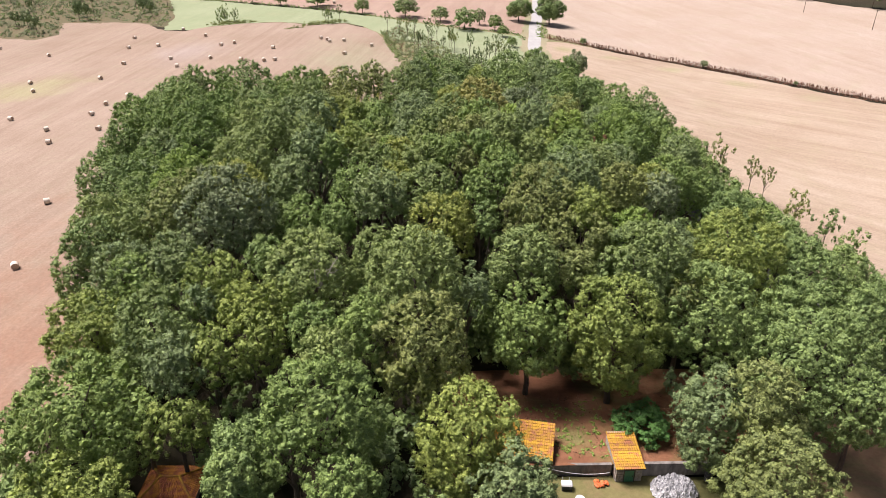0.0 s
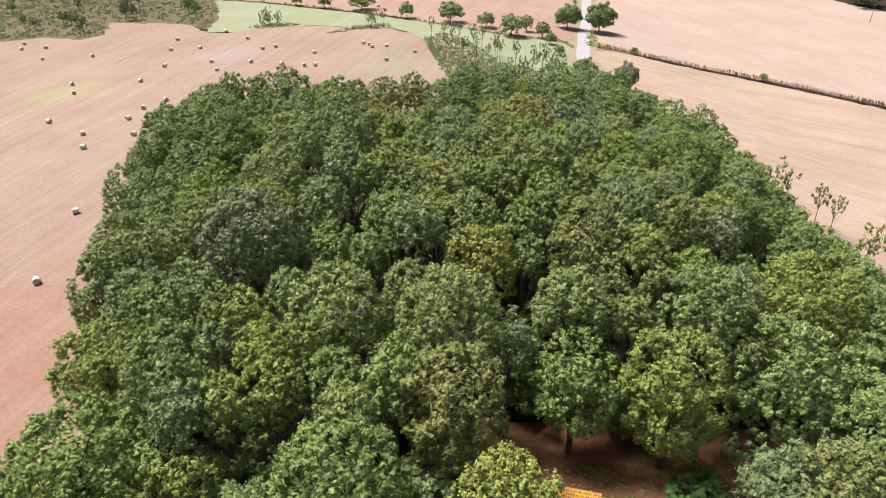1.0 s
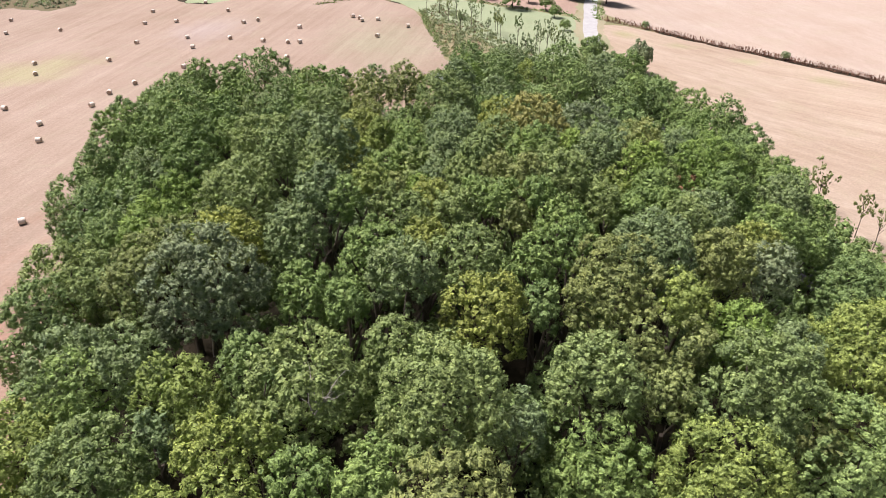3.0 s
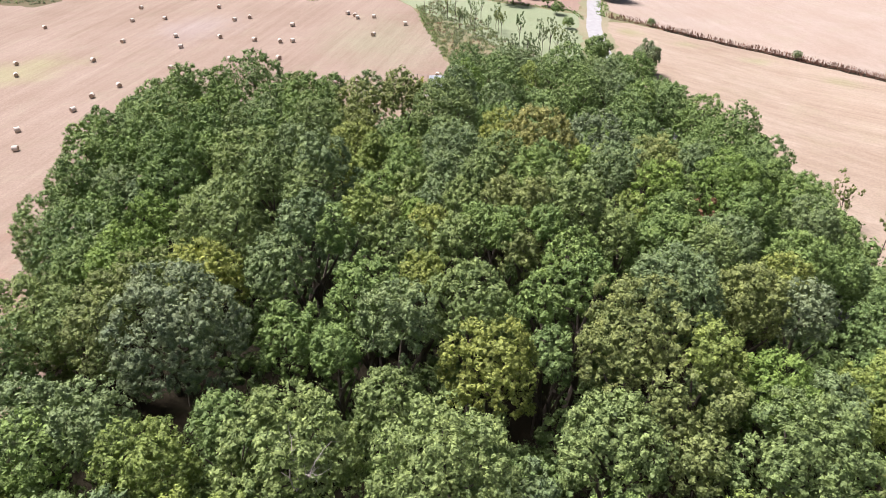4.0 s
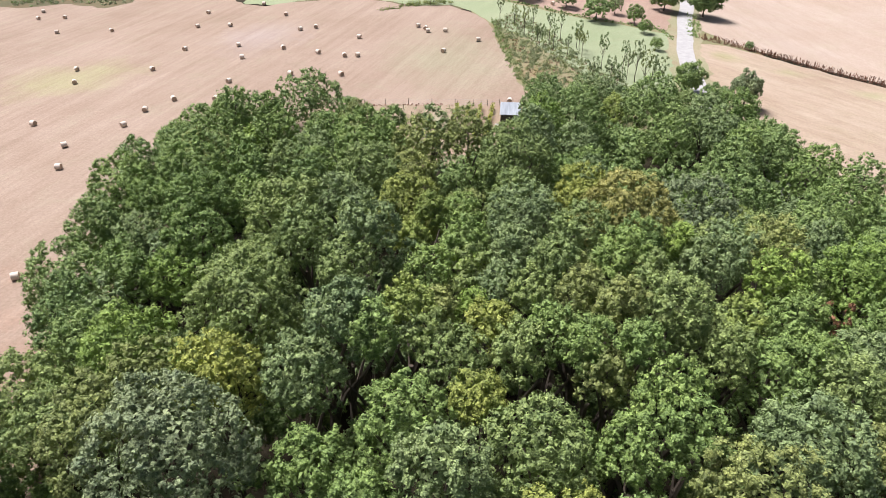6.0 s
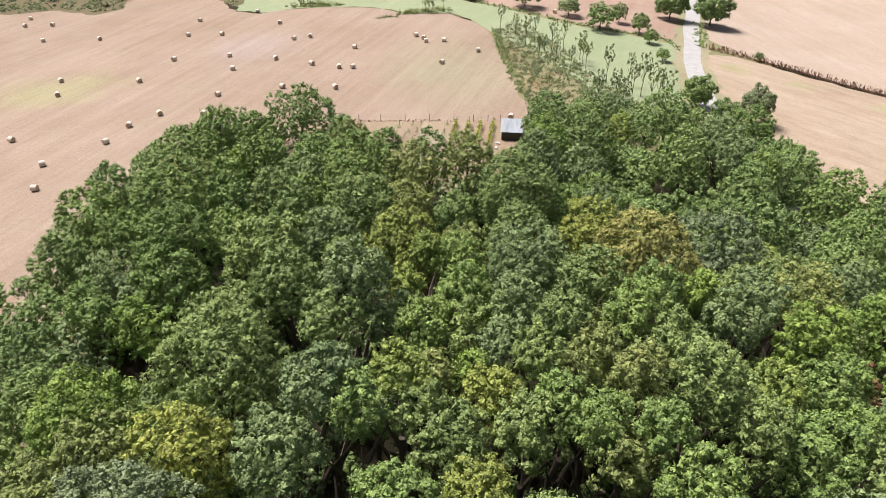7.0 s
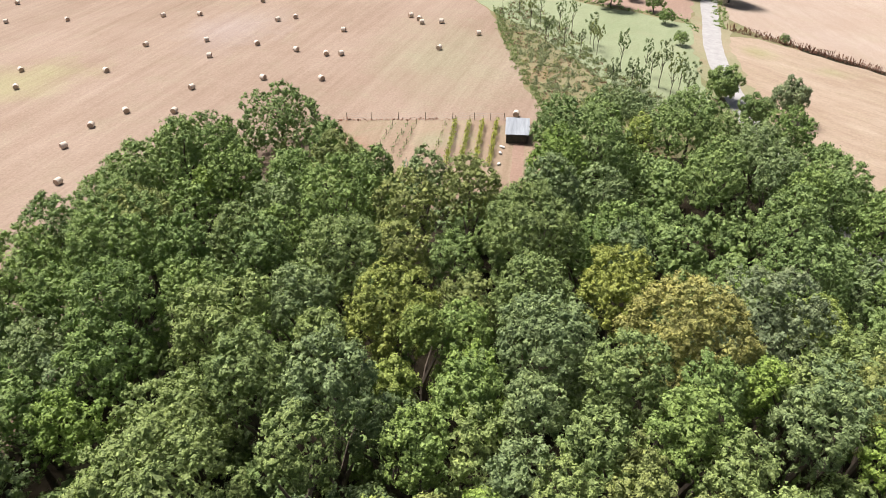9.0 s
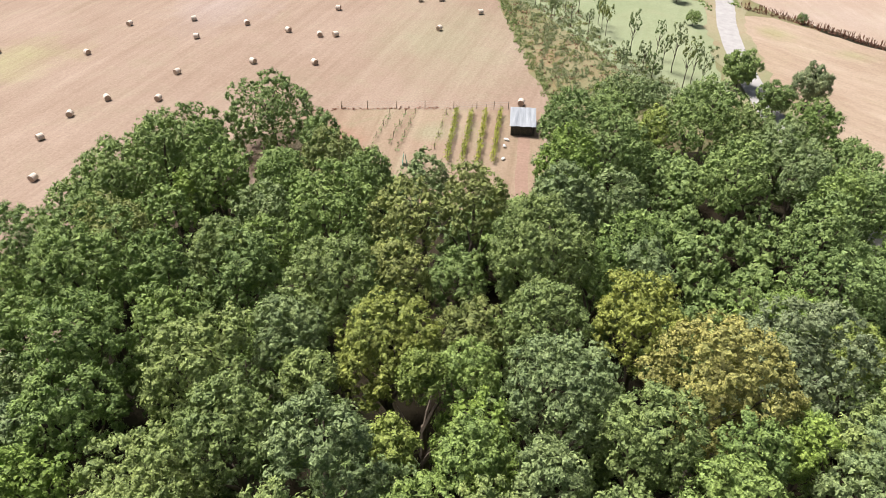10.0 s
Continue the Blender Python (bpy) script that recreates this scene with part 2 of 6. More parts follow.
def tile_material(name, clay, lichen, amount):
    m, t, b = nodes_of(name)
    info = t.nodes.new("ShaderNodeObjectInfo")
    flat = position(t)
    spots = ramp(t, noise_node(t, 1.3, 6.0, 0.72, flat, 0.5), (0.62 - amount * 0.3, (0, 0, 0)), (0.66 - amount * 0.15, (1, 1, 1)))
    col = mix(t, spots, clay, lichen)
    col = mix(t, 1.0, col, ramp(t, info.outputs["Random"], (0, (0.75, 0.72, 0.7)), (1, (1.15, 1.12, 1.1))), "MULTIPLY")
    col = mix(t, 1.0, col, ramp(t, noise_node(t, 9.0, 4.0, 0.7, flat), (0.3, (0.75, 0.75, 0.75)), (0.7, (1.15, 1.15, 1.15))), "MULTIPLY")
    link(t, col, b.inputs["Base Color"])
    b.inputs["Roughness"].default_value = 0.9
    return m


TILE_YELLOW = tile_material("lichened_roof_tile", (0.33, 0.135, 0.070), (0.46, 0.27, 0.025), 0.8)
TILE_RED = tile_material("clay_roof_tile", (0.27, 0.085, 0.038), (0.45, 0.19, 0.03), 0.6)


# ---- building blocks ----
def ground_z(x, y):
    return 4.5 - 0.0005 * min(abs(x + 20.0), 110.0) ** 2


def mesh_of(name, verts, faces, materials=(), smooth=False):
    me = bpy.data.meshes.new(name)
    me.from_pydata([tuple(v) for v in verts], [], [tuple(f) for f in faces])
    for m in materials:
        me.materials.append(m)
    if smooth:
        me.polygons.foreach_set("use_smooth", [True] * len(me.polygons))
    me.update()
    return me


def cards_mesh(name, corners, material):
    """corners: n x 3 x 3, one leaf or blade each."""
    n = len(corners)
    me = bpy.data.meshes.new(name)
    me.vertices.add(3 * n)
    me.vertices.foreach_set("co", np.ascontiguousarray(corners, dtype=np.float32).ravel())
    me.loops.add(3 * n)
    me.loops.foreach_set("vertex_index", np.arange(3 * n, dtype=np.int32))
    me.polygons.add(n)
    me.polygons.foreach_set("loop_start", np.arange(0, 3 * n, 3, dtype=np.int32))
    me.update(calc_edges=True)
    if material:
        me.materials.append(material)
    return me


def part(name, bm, material, parent, label=""):
    me = bpy.data.meshes.new(name)
    bm.to_mesh(me)
    bm.free()
    me.materials.append(material)
    ob = new(name, me)
    ob.parent = parent
    return tagged(ob, label)


def box(bm, size, at=(0, 0, 0), turn=(0, 0, 0), bevel=0.0):
    g = bmesh.ops.create_cube(bm, size=1.0, matrix=pose(*at, *turn) @ Matrix.Diagonal((*size, 1)))
    if bevel:
        edges = {e for v in g["verts"] for e in v.link_edges}
        bmesh.ops.bevel(bm, geom=list(edges), offset=bevel, segments=1, affect="EDGES")
    return bm


def rod(bm, a, b, r0, r1=None, sides=6):
    a, b = Vector(a), Vector(b)
    d = b - a
    m = Matrix.Translation((a + b) / 2) @ d.to_track_quat("Z", "Y").to_matrix().to_4x4()
    bmesh.ops.create_cone(bm, cap_ends=True, segments=sides, radius1=r0, radius2=r0 if r1 is None else r1, depth=d.length, matrix=m)
    return bm


def empty(name, at, turn=0.0):
    ob = new(name)
    ob.empty_display_size = 0.2
    ob.matrix_world = pose(*at, 0, 0, turn)
    return ob


def wavy(points, step, amount, rng):
    """A closed outline with an uneven edge."""
    out = []
    for (ax, ay), (bx, by) in zip(points, points[1:] + points[:1]):
        n = max(1, int(math.hypot(bx - ax, by - ay) / step))
        for k in range(n):
            f = k / n
            j = amount if 0 < k else amount * 0.3
            out.append((ax + (bx - ax) * f + rng.uniform(-j, j), ay + (by - ay) * f + rng.uniform(-j, j)))
    return out


def inside(x, y, poly):
    hit = False
    for (ax, ay), (bx, by) in zip(poly, poly[1:] + poly[:1]):
        if (ay > y) != (by > y) and x < ax + (y - ay) / (by - ay) * (bx - ax):
            hit = not hit
    return hit


def draped(name, outline, lift, material, spacing=6.0, step=3.0, amount=0.7, seed=1):
    """A patch of land that follows the ground, a little proud of it."""
    from mathutils.geometry import delaunay_2d_cdt
    rng = random.Random(seed)
    edge = wavy(outline, step, amount, rng)
    xs, ys = [p[0] for p in edge], [p[1] for p in edge]
    pts = [Vector(p) for p in edge]
    y = min(ys) + spacing / 2
    while y < max(ys):
        x = min(xs) + spacing / 2
        while x < max(xs):
            if inside(x, y, edge):
                pts.append(Vector((x, y)))
            x += spacing
        y += spacing
    n = len(edge)
    v, _, f, *_ = delaunay_2d_cdt(pts, [], [list(range(n))], 1, 1e-4)
    me = mesh_of(name, [(p.x, p.y, ground_z(p.x, p.y) + lift) for p in v], f, [material], True)
    if me.polygons and me.polygons[0].normal.z < 0:
        me.flip_normals()
    return new(name, me)


# ---- foliage ----
def unit(v):
    return v / np.maximum(np.linalg.norm(v, axis=-1, keepdims=True), 1e-6)


def leaf_cards(centres, normals, length, width, rng):
    """Leaf sprays as pointed blades: centre, facing, size."""
    n = len(centres)
    side = unit(np.cross(normals, rng.normal(size=(n, 3))))
    along = np.cross(normals, side)
    ln = (length * rng.uniform(0.65, 1.35, n))[:, None]
    wd = (width * rng.uniform(0.7, 1.3, n))[:, None]
    droop = normals * ln * rng.uniform(-0.4, 0.15, n)[:, None]
    return np.stack([centres - along * ln * 0.45 + side * wd * 0.5, centres + along * ln * 0.55 + droop, centres - along * ln * 0.45 - side * wd * 0.5], 1)


def rosettes(tips, stems, radius, rng, wedges=6, leaves=9):
    """A leafy tuft on each twig tip: a whorl of broad drooping leaves, and small ones spread over its dome."""
    n = len(tips)
    up = unit(stems)
    side = unit(np.cross(up, rng.normal(size=(n, 3))))
    fore = np.cross(up, side)
    size = (radius * rng.uniform(0.7, 1.3, n))[:, None]
    out = []
    for k in range(wedges):
        a = k * 2 * math.pi / wedges + rng.uniform(-0.3, 0.3, n)
        w = rng.uniform(0.42, 0.66, n) * 6.0 / wedges
        far = rng.uniform(0.62, 0.95, n)
        drop = rng.uniform(0.35, 0.95, n)
        tip_drop = drop + rng.uniform(-0.1, 0.2, n)
        ring = lambda ang, r, d: tips + size * ((np.cos(ang) * r)[:, None] * side + (np.sin(ang) * r)[:, None] * fore - d[:, None] * up)
        out.append(np.stack([tips, ring(a - w, far * 0.88, drop), ring(a + w, far, tip_drop)], 1))
    if leaves:
        way = unit(rng.normal(size=(n, leaves, 3)) + up[:, None] * 0.9)
        at = tips[:, None] - up[:, None] * (size * 0.55)[:, None] + way * (size[:, None] * rng.uniform(0.78, 1.12, (n, leaves, 1)))
        face = unit(way + up[:, None] * 0.3 + rng.normal(0, 0.38, (n, leaves, 3)))
        length = np.repeat(size[:, 0], leaves) * 0.50
        out.append(leaf_cards(at.reshape(-1, 3), face.reshape(-1, 3), length, length * 0.78, rng))
    return np.concatenate(out)


def dome_points(count, low, rng, lift=0.85):
    k = np.arange(count) + 0.5
    z = np.clip(1 - (1 - low) * (k / count) ** lift + rng.normal(0, 0.05, count), low, 1)
    a = k * 2.39996 + rng.uniform(-0.4, 0.4, count)
    r = np.sqrt(np.maximum(0, 1 - z * z))
    return np.stack([r * np.cos(a), r * np.sin(a), z], 1)


def crown_cards(seed, boughs, sprays, per, length, width, low=-0.5, bough=0.36, spray=0.13, core=600, ragged=0.13, open_share=0.0):
    """Leaves of a crown of radius 1 about the origin: boughs on an uneven dome, sprays on each bough, leaves on each spray."""
    rng = np.random.default_rng(seed)
    d = dome_points(boughs, low, rng)
    waves = sum(np.sin(d @ rng.normal(0, 2.2, 3) + rng.uniform(0, 6)) for _ in range(3)) / 3
    size = bough * rng.uniform(0.75, 1.25, boughs)
    reach = 0.97 - size + ragged * waves + rng.normal(0, ragged * 0.5, boughs)
    centre = d * reach[:, None]
    keep = rng.uniform(size=boughs) >= open_share
    d, centre, size = d[keep], centre[keep], size[keep]
    n = len(d)
    q = unit(rng.normal(size=(n, sprays, 3)) + d[:, None] * 0.9 + np.array((0, 0, 0.35)))
    mid = centre[:, None] + q * (size[:, None, None] * rng.uniform(0.78, 1.05, (n, sprays, 1)))
    mid, q = mid.reshape(-1, 3), q.reshape(-1, 3)
    cards = rosettes(mid, q + np.array((0, 0, 0.4)), spray, rng, 6, per - 6)
    if core:
        p = unit(rng.normal(size=(core, 3)))
        p[:, 2] = np.maximum(p[:, 2], low)
        inner = leaf_cards(p * rng.uniform(0.45, 0.66, (core, 1)), unit(p + rng.normal(0, 0.4, (core, 3))), length * 1.7, width * 1.9, rng)
        cards = np.concatenate([cards, inner])
    return cards


def trunk_mesh(seed, limbs=6, thin=0.045):
    """A trunk 1 high with limbs that reach into the crown."""
    rng = random.Random(seed)
    bm = bmesh.new()
    at, r = Vector((0, 0, -0.03)), thin
    for k in range(4):
        nxt = Vector((rng.uniform(-0.03, 0.03), rng.uniform(-0.03, 0.03), 0.17 * (k + 1)))
        rod(bm, at, nxt, r, r * 0.82, 7)
        at, r = nxt, r * 0.82
    for k in range(limbs):
        a = k * 2.4 + rng.uniform(-0.4, 0.4)
        base = Vector((0, 0, rng.uniform(0.36, 0.66)))
        mid = base + Vector((math.cos(a) * 0.09, math.sin(a) * 0.09, 0.13))
        tip = mid + Vector((math.cos(a) * 0.12, math.sin(a) * 0.12, rng.uniform(0.08, 0.16)))
        rod(bm, base, mid, thin * 0.42, thin * 0.3, 5)
        rod(bm, mid, tip, thin * 0.3, thin * 0.1, 5)
    me = bpy.data.meshes.new("trunk")
    bm.to_mesh(me)
    bm.free()
    me.materials.append(BARK)
    return me


CARDS_FULL = [crown_cards(21 + k, 30, 22, 12, 0.065, 0.055, low=-0.75, bough=0.31, spray=0.11, core=700) for k in range(3)]
CARDS_FAR = [crown_cards(31 + k, 20, 12, 10, 0.090, 0.072, low=-0.6, bough=0.32, spray=0.12, core=300) for k in range(3)]
CARDS_OPEN = [crown_cards(51 + k, 20, 9, 10, 0.105, 0.085, low=-0.8, bough=0.25, spray=0.11, core=40, ragged=0.22, open_share=0.18) for k in range(3)]
CARDS_TINY = [crown_cards(65 + k, 10, 8, 8, 0.17, 0.12, low=-0.5, bough=0.34, spray=0.16, core=60) for k in range(3)]
CROWNS_FULL, CROWNS_FAR, CROWNS_OPEN = ([cards_mesh("crown", c, LEAVES["g"]) for c in cards] for cards in (CARDS_FULL, CARDS_FAR, CARDS_OPEN))
TRUNKS = [trunk_mesh(71 + k) for k in range(3)]
SLIM_TRUNKS = [trunk_mesh(81 + k, 7, 0.018) for k in range(2)]
TREE_WORDS = {
    "d": "dark green broadleaf tree with a dense round crown", "g": "mid-green broadleaf tree with a dense domed crown",
    "l": "light green chestnut tree with a bushy domed crown", "L": "fresh bright green broadleaf tree with a dense crown",
    "y": "yellowish green chestnut tree with a full crown", "Y": "bright yellow-green broadleaf tree turning early",
    "b": "bluish green broadleaf tree with a soft rounded crown", "G": "grey-green broadleaf tree with an open arching crown", "o": "olive green broadleaf tree with a full crown",
    "B": "broadleaf tree with leaves turning yellowish brown", "r": "dying tree with reddish brown withered leaves",
    "f": "low spreading fig tree with broad green leaves"}
PLANTED = []


def tree(x, y, radius, top, tone, kind="wood", depth=1.3, group="trees of the wood"):
    """Notes a broadleaf tree on the ground at x, y with a crown of that radius and its top at that height."""
    tall = top - ground_z(x, y)
    if kind == "edge" and depth == 1.3:
        depth = 1.5
    half = min(radius * depth, tall * 0.49)
    PLANTED.append((x, y, radius, top, tone, kind, half, group))


def crown_tips(rng, r, half, low, tuft):
    """Twig tips of one crown about its middle, in metres, with the way each points, and the leafy inside: boughs on a dome, tips on each bough."""
    b = min(1.3, max(0.65, 0.28 * r))
    n = int(2.3 * r * half * (1 - low) / (b * b))
    d = dome_points(n, low, rng)
    full = np.array((r, r, half))
    waves = sum(np.sin(d @ rng.normal(0, 2.3, 3) + rng.uniform(0, 6)) for _ in range(3)) / 3
    size = b * rng.uniform(0.65, 1.4, n)
    normal = unit(d / full)
    centre = d * full * (0.97 + 0.10 * waves + rng.normal(0, 0.05, n))[:, None] - normal * size[:, None] * 0.92
    tufts = max(4, int(0.85 * b * b / tuft ** 2))
    q = unit(rng.normal(size=(n, tufts, 3)) + normal[:, None] * 0.9 + np.array((0, 0, 0.3)))
    mid = (centre[:, None] + q * (size[:, None, None] * rng.uniform(0.80, 1.15, (n, tufts, 1)))).reshape(-1, 3)
    stem = unit(q.reshape(-1, 3) + np.array((0, 0, 0.3)) + rng.normal(0, 0.22, (len(mid), 3)))
    inner = unit(rng.normal(size=(int(len(mid) * 0.8), 3)) + np.array((0, 0, 0.2)))
    inner[:, 2] = np.maximum(inner[:, 2], low)
    return mid, stem, inner * full * rng.uniform(0.36, 0.64, (len(inner), 1))


def free_of_others(p, index):
    """Which of the points keep clear of all other crowns; a lower crown gives way to a higher one."""
    ok = np.ones(len(p), bool)
    x, y, r, top = PLANTED[index][:4]
    for k, (ox, oy, orad, otop, _, okind, ohalf, _) in enumerate(PLANTED):
        if k == index or okind == "open" or math.hypot(ox - x, oy - y) > r + orad + 1:
            continue
        share = 1.05 if otop > top else 0.84
        c = np.array((ox, oy, otop - ohalf * 0.97))
        ok &= (((p - c) / (np.array((orad, orad, ohalf)) * share)) ** 2).sum(1) > 1
    return ok


def plant(index):
    """Builds the tree that was noted: trunk with limbs, and a crown of leaves."""
    x, y, radius, top, tone, kind, half, group = PLANTED[index]
    rng = random.Random(index * 7 + 3)
    z0 = ground_z(x, y)
    turn = rng.uniform(0, 360)
    tall = top - z0
    middle = top - half * 0.97
    if kind in ("wood", "edge"):
        root = empty("tree", (x, y, z0 - 0.05))
        gen = np.random.default_rng(index + 500)
        near = y < 138
        tuft = 0.33 if near else 0.38
        tips, stems, inner = crown_tips(gen, radius, half, -0.95 if kind == "edge" else -0.45, tuft)
        ok = free_of_others(tips + np.array((x, y, middle)), index)
        cards = np.concatenate([rosettes(tips[ok], stems[ok], tuft * 1.1, gen, 6 if near else 5, 12 if near else 7), leaf_cards(inner, unit(inner + gen.normal(0, 0.5, inner.shape)), 0.5, 0.4, gen)])
        cards = cards + np.array((0, 0, middle - z0 + 0.05))
        crown = new("crown", cards_mesh("crown", cards, LEAVES[tone]))
        crown.parent = root
        stem = new("trunk", rng.choice(TRUNKS))
    else:
        root = empty("tree", (x, y, z0 - 0.05), turn)
        crown = new("crown", rng.choice(CROWNS_OPEN if kind == "open" else CROWNS_FULL if kind == "lone" else CROWNS_FAR))
        crown.parent = root
        crown.location = (0, 0, tall - half * 0.97)
        crown.scale = (radius, radius * rng.uniform(0.92, 1.08), half)
        crown.material_slots[0].link = "OBJECT"
        crown.material_slots[0].material = LEAVES[tone]
        stem = new("trunk", rng.choice(SLIM_TRUNKS if kind == "open" else TRUNKS))
    stem.parent = root
    stem.scale = (tall * 0.55, tall * 0.55, tall * 0.88)
    stem.rotation_euler = (0, 0, radians(turn))
    words = TREE_WORDS[tone] if kind != "open" else "slender young tree with sparse feathery green foliage"
    return tagged(root, words, "tree", group)


def understorey(name, specs, tone, label, seed, tuft=0.45, share=0.70):
    """The lower growth that shows in the gaps between the crowns."""
    rng = np.random.default_rng(seed)
    sets = []
    for x, y, r, high in specs:
        top = ground_z(x, y) + share * (high - ground_z(x, y))
        half = min(r * 1.3, (top - ground_z(x, y)) * 0.48)
        tips, stems, _ = crown_tips(rng, r, half, -0.2, tuft)
        p = tips + np.array((x, y, top - half * 0.97))
        PLANTED.append((x, y, r, top, tone, "open", half, ""))
        ok = free_of_others(p, len(PLANTED) - 1)
        PLANTED.pop()
        for ox, oy, orad, *_ in PLANTED:
            if math.hypot(ox - x, oy - y) < r + orad:
                ok &= (p[:, 0] - ox) ** 2 + (p[:, 1] - oy) ** 2 > (0.72 * orad) ** 2
        sets.append(rosettes(p[ok], stems[ok], tuft * 1.1, rng, 5, 5))
    return tagged(new(name, cards_mesh(name, np.concatenate(sets), LEAVES[tone])), label, "understorey", kind="stuff")


def grove(name, specs, cards, tone, label, category, seed, depth=1.3):
    """Trees past counting, as one growth: (x, y, radius, top)."""
    rng = np.random.default_rng(seed)
    leaves, stems = [], []
    for x, y, r, top in specs:
        z0 = ground_z(x, y)
        half = min(r * depth, (top - z0) * 0.47)
        c = cards[rng.integers(len(cards))]
        a = rng.uniform(0, 6.28)
        turn = np.array(((math.cos(a), -math.sin(a), 0), (math.sin(a), math.cos(a), 0), (0, 0, 1)))
        leaves.append((c * np.array((r, r, half))) @ turn.T + np.array((x, y, top - half * 0.97)))
        w = 0.05 + 0.012 * (top - z0)
        ring = [np.array((math.cos(k * math.pi / 2), math.sin(k * math.pi / 2), 0)) for k in range(5)]
        foot, head = np.array((x, y, z0 - 0.1)), np.array((x, y, top - half))
        stems.append(np.array([[foot + ring[k] * w, foot + ring[k + 1] * w, head + ring[k] * w * 0.4] for k in range(4)] + [[foot + ring[k + 1] * w, head + ring[k + 1] * w * 0.4, head + ring[k] * w * 0.4] for k in range(4)]))
    nl = sum(len(c) for c in leaves)
    me = cards_mesh(name, np.concatenate(leaves + stems), LEAVES[tone])
    me.materials.append(BARK)
    me.polygons.foreach_set("material_index", np.r_[np.zeros(nl, np.int32), np.ones(len(me.polygons) - nl, np.int32)])
    return tagged(new(name, me), label, category, kind="stuff")


def bushes(name, spots, tone, label, category, seed, leaves=70, size=0.2, rise=None):
    """Growth that nobody could count: clumps of leaves at (x, y, radius, height)."""
    rng = np.random.default_rng(seed)
    sets = []
    for x, y, r, h in spots:
        n = int(leaves * (0.6 + 0.5 * r) / 7)
        q = unit(rng.normal(size=(n, 3)))
        q[:, 2] = np.abs(q[:, 2])
        lump = 0.75 + 0.35 * np.sin(q @ rng.normal(0, 3, 3) + rng.uniform(0, 6))
        p = q * np.array((r, r, h)) * (lump * rng.uniform(0.6, 1.05, n))[:, None] + np.array((x, y, ground_z(x, y) + (rise(x, y) if rise else 0)))
        sets.append(rosettes(p, q + np.array((0, 0, 0.5)) + rng.normal(0, 0.3, (n, 3)), size * 1.4, rng, 5, 4))
    ob = new(name, cards_mesh(name, np.concatenate(sets), LEAVES[tone]))
    return tagged(ob, label, category, kind="stuff")


def weeds(name, spots, label, seed):
    """Dry stalks that stand upright, two crossed blades each: (x, y, width, height)."""
    rng = np.random.default_rng(seed)
    cards = []
    for x, y, w, h in spots:
        z, a = ground_z(x, y), rng.uniform(0, math.pi)
        lean = rng.normal(0, 0.12, 2) * h
        for turn in (a, a + math.pi / 2):
            dx, dy = math.cos(turn) * w, math.sin(turn) * w
            cards.append([(x, y, z), (x + lean[0] + dx, y + lean[1] + dy, z + h * 0.8), (x + lean[0] - dx * 0.4, y + lean[1] - dy * 0.4, z + h)])
    return tagged(new(name, cards_mesh(name, np.array(cards), LEAVES["w"])), label, "weeds", kind="stuff")


def scatter(poly, count, seed, r=(0.7, 1.6), h=(0.6, 1.5)):
    rng = random.Random(seed)
    xs, ys = [p[0] for p in poly], [p[1] for p in poly]
    out = []
    while len(out) < count:
        x, y = rng.uniform(min(xs), max(xs)), rng.uniform(min(ys), max(ys))
        if inside(x, y, poly):
            out.append((x, y, rng.uniform(*r), rng.uniform(*h)))
    return out


def along(points, every, jitter, seed, r=(0.7, 1.6), h=(0.6, 1.5)):
    rng = random.Random(seed)
    out = []
    for (ax, ay), (bx, by) in zip(points, points[1:]):
        n = max(1, int(math.hypot(bx - ax, by - ay) / every))
        for k in range(n):
            f = (k + rng.random()) / n
            out.append((ax + (bx - ax) * f + rng.uniform(-jitter, jitter), ay + (by - ay) * f + rng.uniform(-jitter, jitter), rng.uniform(*r), rng.uniform(*h)))
    return out


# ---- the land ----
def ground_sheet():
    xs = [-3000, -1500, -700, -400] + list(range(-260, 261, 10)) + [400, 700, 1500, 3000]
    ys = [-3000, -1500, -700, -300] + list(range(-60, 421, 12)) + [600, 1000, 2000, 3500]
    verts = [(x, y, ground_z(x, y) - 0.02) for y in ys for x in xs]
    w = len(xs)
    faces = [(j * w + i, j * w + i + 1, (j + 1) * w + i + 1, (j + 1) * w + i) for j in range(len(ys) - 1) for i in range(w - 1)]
    return tagged(new("ground", mesh_of("ground", verts, faces, [EARTH], True)), "near-black woodland earth with leaf litter, canopy shade put into its colour", "ground", kind="structure")


ground_sheet()
